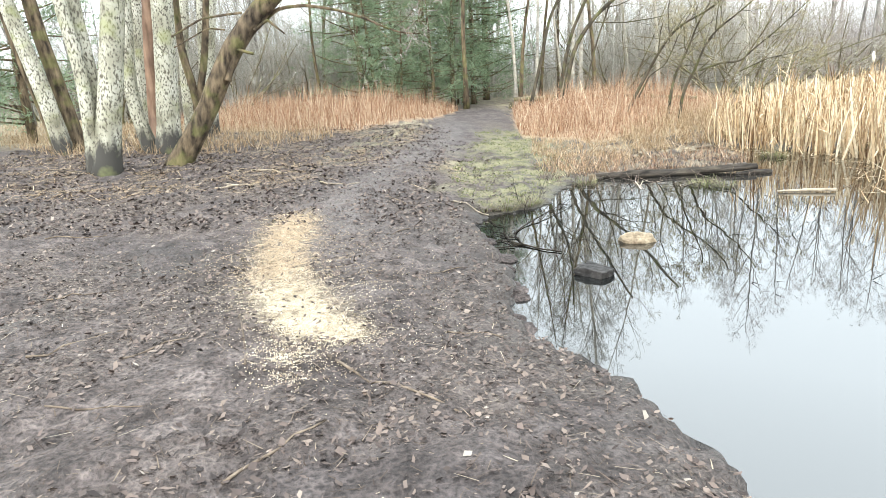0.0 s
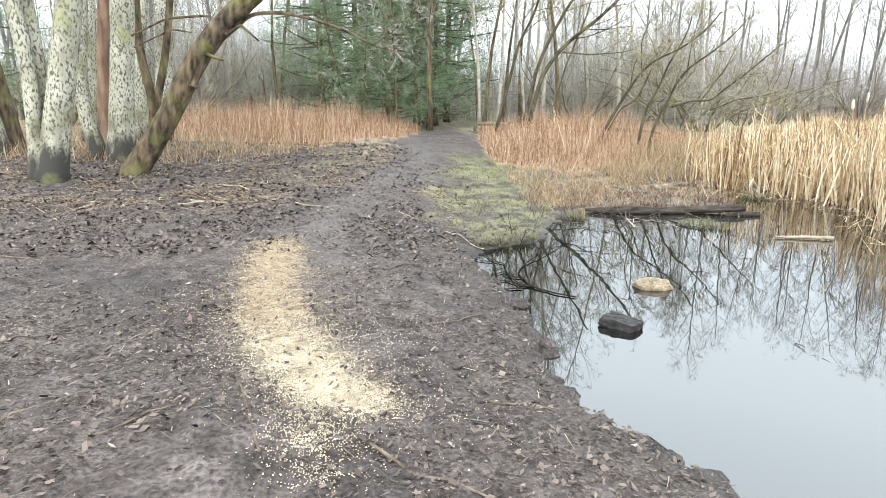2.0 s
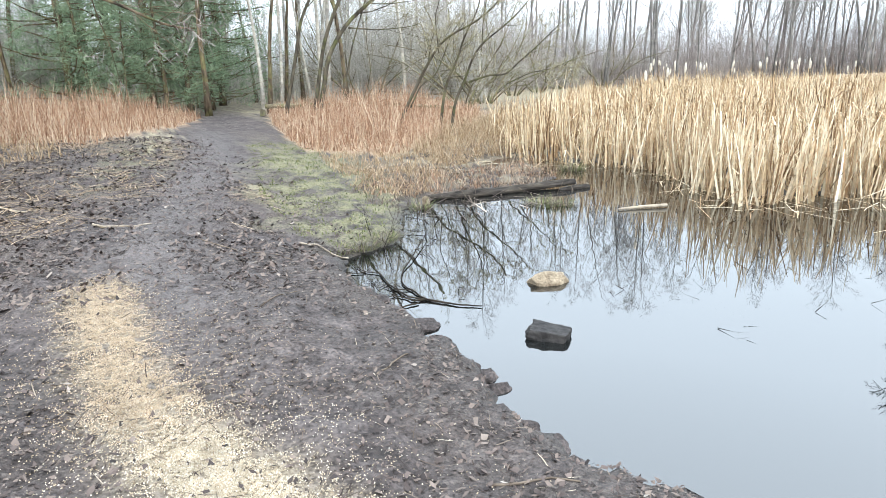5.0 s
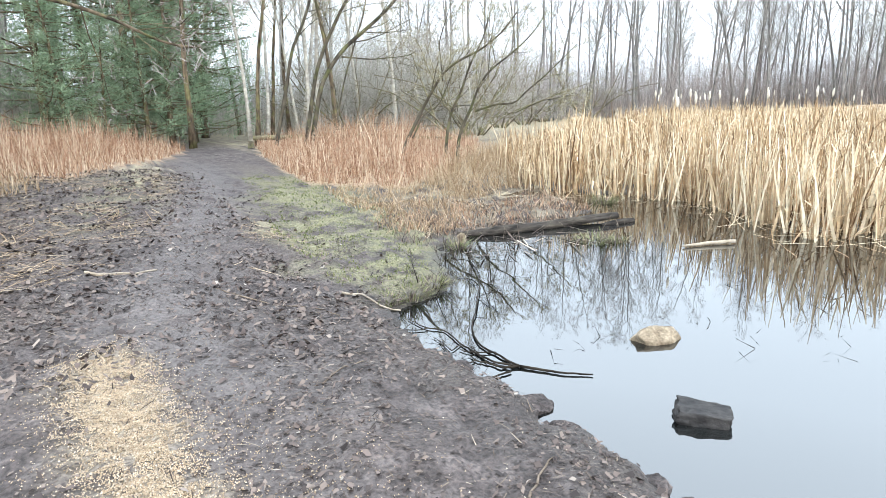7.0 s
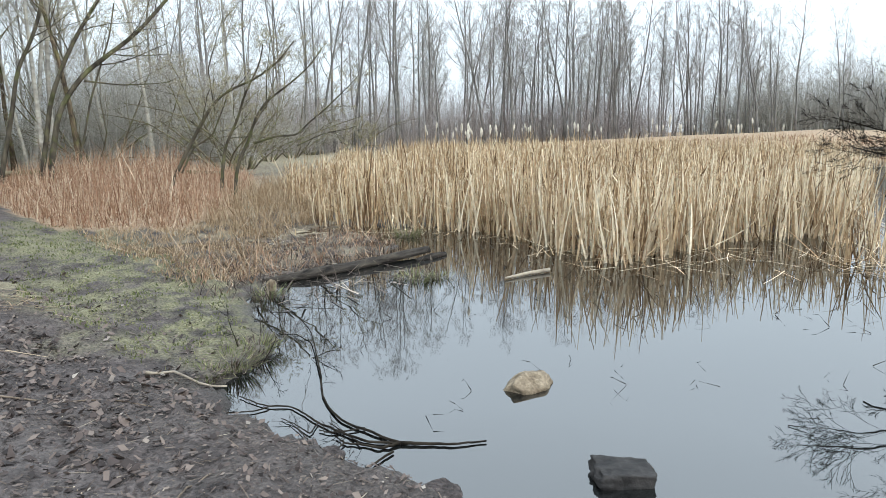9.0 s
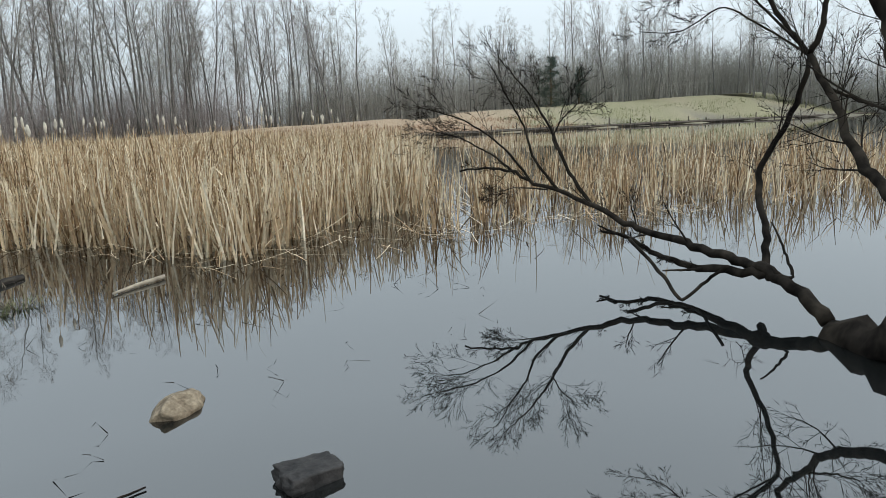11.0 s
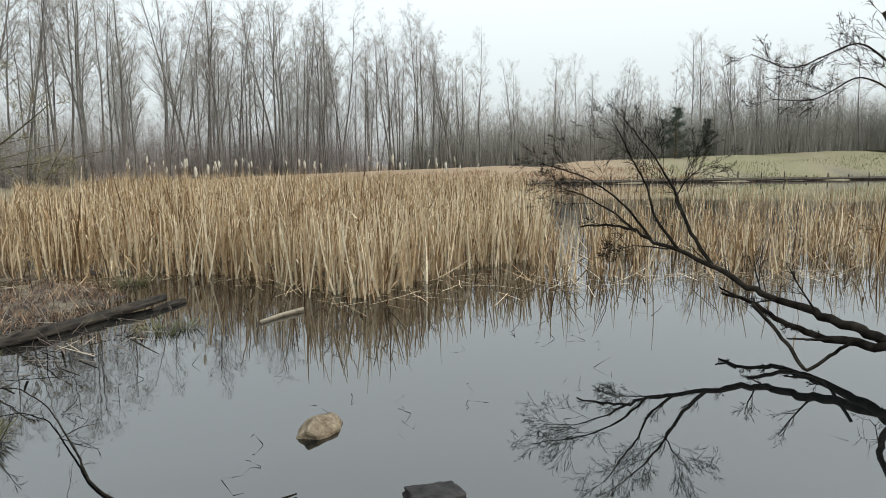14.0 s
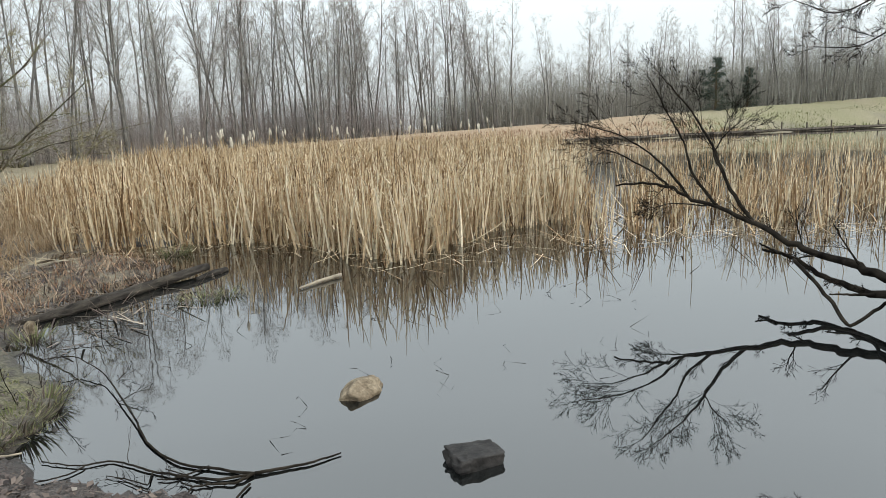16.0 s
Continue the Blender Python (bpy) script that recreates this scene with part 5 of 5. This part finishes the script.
rng = np.random.RandomState(181)
b, t, w = [], [], []
for x, y in scatter(rng, [(1.2, 5.6), (2.4, 4.4), (5, 4.2), (5.2, 7.4), (3, 8.4), (1.6, 7.2)], 46):
    a, ln = rng.uniform(0, 6.28), rng.uniform(0.03, 0.16)
    o = np.array([x, y, 0.004])
    e = o + np.array([math.cos(a) * ln, math.sin(a) * ln, rng.uniform(0, 0.09)])
    b += [o, e]
    t += [e, e + np.array([math.cos(a + 1.2) * ln * 0.6, math.sin(a + 1.2) * ln * 0.6, rng.uniform(-0.03, 0.03)])]
    w += [0.006, 0.005]
bag = Bag()
bag.spikes(b, t, w, rng)
stuff("floating_debris", bag, DARKTWIG, "small dark twigs and stalks on the still water", "twigs")

rng = np.random.RandomState(191)
for k, (x, y) in enumerate(((0.66, 3.98), (0.68, 4.35), (0.74, 4.75), (0.8, 5.05), (0.83, 5.45), (0.84, 5.72), (0.8, 6.05), (0.95, 3.5), (1.06, 3.1), (0.8, 4.9), (0.79, 6.35), (0.7, 4.15))):
    r = rng.uniform(0.045, 0.085)
    clod = boulder("mud_clod", (x + rng.uniform(-0.04, 0.03), y, -0.004), (r * 1.5, r * 1.1, r * 0.75), rng.uniform(0, 180), 300 + k, MUD, "dark wet lump of mud at the water's edge", 0.15)
    clod["category"] = "mud"

# ---- embankment edge ----


def edging():
    root = thing("timber_edging", (62, -2, 0), "dark timber edging along the far embankment", "edging")
    line = resample([(43, 26, 0.1), (50, 12.7, 0.1), (62, -2, 0.1), (77, -24, 0.1), (98, -56, 0.1)], 34)
    rng = np.random.RandomState(3)
    o = np.array((62, -2, 0.0))
    for k in range(33):
        a, c = line[k] - o, line[k + 1] - o
        b = Bag()
        b.tube([a + (0, 0, 0.06), c + (0, 0, 0.06 + rng.uniform(-0.03, 0.03))], [0.16, 0.16], 4)
        part("board", b, TIMBER, root)
        b = Bag()
        h = rng.uniform(0.35, 0.9)
        b.tube([a + (0, 0, -0.4), a + (0, 0, h)], [0.07, 0.06], 6)
        part("post", b, TIMBER, root)


edging()

# ---- litter on the bank ----
rng = np.random.RandomState(201)
n = 230000
x = rng.uniform(-6, 1.5, n)
y = -0.3 + 20 * rng.uniform(0, 1, n) ** 1.9
x = x + ease(9, 20, y) * 0.6
d = shore(x, y)
corn = np.abs(x - np.interp(y, [3.75, 4.2, 5.0, 6.9], [-0.45, -0.68, -0.92, -1.02])) < np.where((y > 3.7) & (y < 6.95), 0.2, 0.0)
keep = (d > 0.03) & ~(corn & (rng.uniform(0, 1, n) < 0.8)) & (rng.uniform(0, 1, n) < 0.12 + 0.85 * ease(-0.4, 0.8, rough(x, y, 2.2) + 0.7 * rough(x + 4, y, 0.6) + 0.9 * np.exp(-((d - 0.9) / 0.7) ** 2) + 0.8 * ease(-0.9, -1.5, x) * ease(6, 5, y)))
keep &= ~((y > 7.7) & (x > 0.5 + np.maximum(y - 9, 0) * 0.12) & (rng.uniform(0, 1, n) < 0.7)) & (rng.uniform(0, 1, n) < 1 - 0.6 * ease(11, 19, y))
x, y, d = x[keep], y[keep], d[keep]
n = len(x)
a, s = rng.uniform(0, 6.28, n), np.where(rng.uniform(0, 1, n) < 0.4, rng.uniform(0.011, 0.024, n), 0.004 + 0.01 * rng.uniform(0, 1, n) ** 2)
z = height(x, y) + 0.004 + 0.3 * s
u = np.stack([np.cos(a), np.sin(a), rng.normal(0, 0.35, n)], -1) * s[:, None]
v = np.stack([-np.sin(a), np.cos(a), rng.normal(0, 0.4, n)], -1) * (s * rng.uniform(0.2, 0.75, n))[:, None]
c = np.stack([x, y, z], -1)
bag = Bag()
k1, k2 = rng.uniform(-0.6, 0.6, (n, 1)), rng.uniform(-0.6, 0.6, (n, 1))
q = np.stack([c - u * 0.9, c - v + u * k1, c + u + v * k2 * 0.5, c + v + u * k2], 1)
bag.add(q, np.arange(4 * n).reshape(-1, 4))
stuff("leaf_litter", bag, LEAF, "trodden brown leaves scattered over the mud", "leaves")
n = 20000
x, y = rng.uniform(-5, 1.2, n), rng.uniform(0.3, 12, n)
keep = (shore(x, y) > 0.05) & ~((y > 8) & (x > 0.7))
x, y = x[keep], y[keep]
n = len(x)
a, ln = rng.uniform(0, 6.28, n), 0.012 + 0.1 * rng.uniform(0, 1, n) ** 4
base = np.stack([x, y, height(x, y) + 0.008], -1)
x2, y2 = x + np.cos(a) * ln, y + np.sin(a) * ln
tip = np.stack([x2, y2, height(x2, y2) + 0.012], -1)
bag = Bag()
bag.strips(base, tip, rng.uniform(0.0025, 0.006, n), rng.normal(0, 0.012, n), a + 1.57, 2, 0.5)
stuff("twig_litter", bag, STRAWLIT, "small dry twigs and straws on the ground", "twigs")

# leaves and straw further off, under the trees
rng = np.random.RandomState(221)
n = 42000
x, y = rng.uniform(-8, 1.6, n), rng.uniform(6.5, 17.5, n)
keep = (shore(x, y) > 0.15) & (np.abs(x - np.interp(y, [6, 8, 10, 13, 18], [-0.62, -0.62, -0.1, 0.75, 1.6])) > 0.45 * rng.uniform(0, 1, n)) & (rough(x, y, 1.9) + 0.6 * rough(x, y, 0.5) > -0.5)
keep &= ~((y > 7.7) & (x > 0.5 + np.maximum(y - 9, 0) * 0.12) & (rng.uniform(0, 1, n) < 0.8))
x, y = x[keep], y[keep]
n = len(x)
a, s = rng.uniform(0, 6.28, n), rng.uniform(0.012, 0.034, n)
c = np.stack([x, y, height(x, y) + 0.006 + 0.25 * s], -1)
u = np.stack([np.cos(a), np.sin(a), rng.normal(0, 0.4, n)], -1) * s[:, None]
v = np.stack([-np.sin(a), np.cos(a), rng.normal(0, 0.5, n)], -1) * (s * rng.uniform(0.3, 0.8, n))[:, None]
k1, k2 = rng.uniform(-0.6, 0.6, (n, 1)), rng.uniform(-0.6, 0.6, (n, 1))
bag = Bag()
bag.add(np.stack([c - u * 0.9, c - v + u * k1, c + u + v * k2 * 0.5, c + v + u * k2], 1), np.arange(4 * n).reshape(-1, 4))
stuff("leaf_litter", bag, LEAF, "curled brown leaves lying under the birches", "leaves")
n = 9000
x, y = rng.uniform(-8, 0.8, n), rng.uniform(8.5, 17, n)
keep = (rough(x, y, 2.5) + 0.5 * rough(x, y, 0.7) > -0.1) & (np.abs(x - np.interp(y, [8, 10, 13, 18], [-0.62, -0.1, 0.75, 1.6])) > 0.5)
x, y = x[keep], y[keep]
n = len(x)
a, ln = rng.normal(0.1, 0.9, n), rng.uniform(0.06, 0.4, n)
x2, y2 = x + np.cos(a) * ln, y + np.sin(a) * ln
bag = Bag()
bag.strips(np.stack([x, y, height(x, y) + 0.02], -1), np.stack([x2, y2, height(x2, y2) + 0.03], -1), rng.uniform(0.005, 0.013, n), rng.normal(0, 0.04, n), a + 1.57, 2, 0.5)
stuff("twig_litter", bag, STRAW, "pale straw and thin sticks lying under the trees", "twigs")

# cracked corn spilled in a curved trail
rng = np.random.RandomState(211)
cx, cy, spread, count = [], [], [], 0
for (ax, ay), (bx, by), w, k in (((-1.03, 6.95), (-1.0, 6.1), 0.15, 13000), ((-1.0, 6.2), (-0.93, 5.0), 0.15, 15000), ((-0.93, 5.1), (-0.72, 4.4), 0.15, 9000),
                                 ((-0.78, 4.5), (-0.56, 3.9), 0.14, 11000), ((-0.6, 3.95), (-0.34, 3.75), 0.11, 7000), ((-0.6, 3.85), (-0.58, 3.2), 0.13, 2600), ((-1.0, 6.4), (-0.35, 3.6), 0.42, 6500), ((-1.3, 5.6), (-0.9, 4.2), 0.3, 1800)):
    s = rng.uniform(0, 1, k)
    cx.append(ax + (bx - ax) * s + rng.normal(0, w, k) * 0.75)
    cy.append(ay + (by - ay) * s + rng.normal(0, w, k) * 0.75)
x, y = np.concatenate(cx), np.concatenate(cy)
n = len(x)
c = np.stack([x, y, height(x, y) + 0.003 + rng.uniform(0, 0.005, n)], -1)
s = rng.uniform(0.0022, 0.005, n)
octa = np.array([(1, 0, -0.3), (-0.6, 0.8, -0.3), (-0.6, -0.8, -0.3), (0, 0, 0.9)], float)
a = rng.uniform(0, 6.28, n)
ca, sa = np.cos(a), np.sin(a)
o = np.stack([octa[None, :, 0] * ca[:, None] - octa[None, :, 1] * sa[:, None], octa[None, :, 0] * sa[:, None] + octa[None, :, 1] * ca[:, None], np.repeat(octa[None, :, 2], n, 0)], -1)
tri = np.array([(0, 1, 3), (1, 2, 3), (2, 0, 3)])
for pick, mat, label in ((y + rng.normal(0, 0.18, n) > 4.75, TAN_GRAIN, "tan cracked corn strewn along the path"), (None, GRAIN, "pale heap of cracked corn spilled on the path")):
    pick = pick if pick is not None else ~first_part
    first_part = pick
    k = int(pick.sum())
    bag = Bag()
    bag.add(c[pick][:, None] + o[pick] * s[pick][:, None, None], (np.arange(k)[:, None, None] * 4 + tri[None]).reshape(-1, 3))
    stuff("spilled_corn", bag, mat, label, "grain")
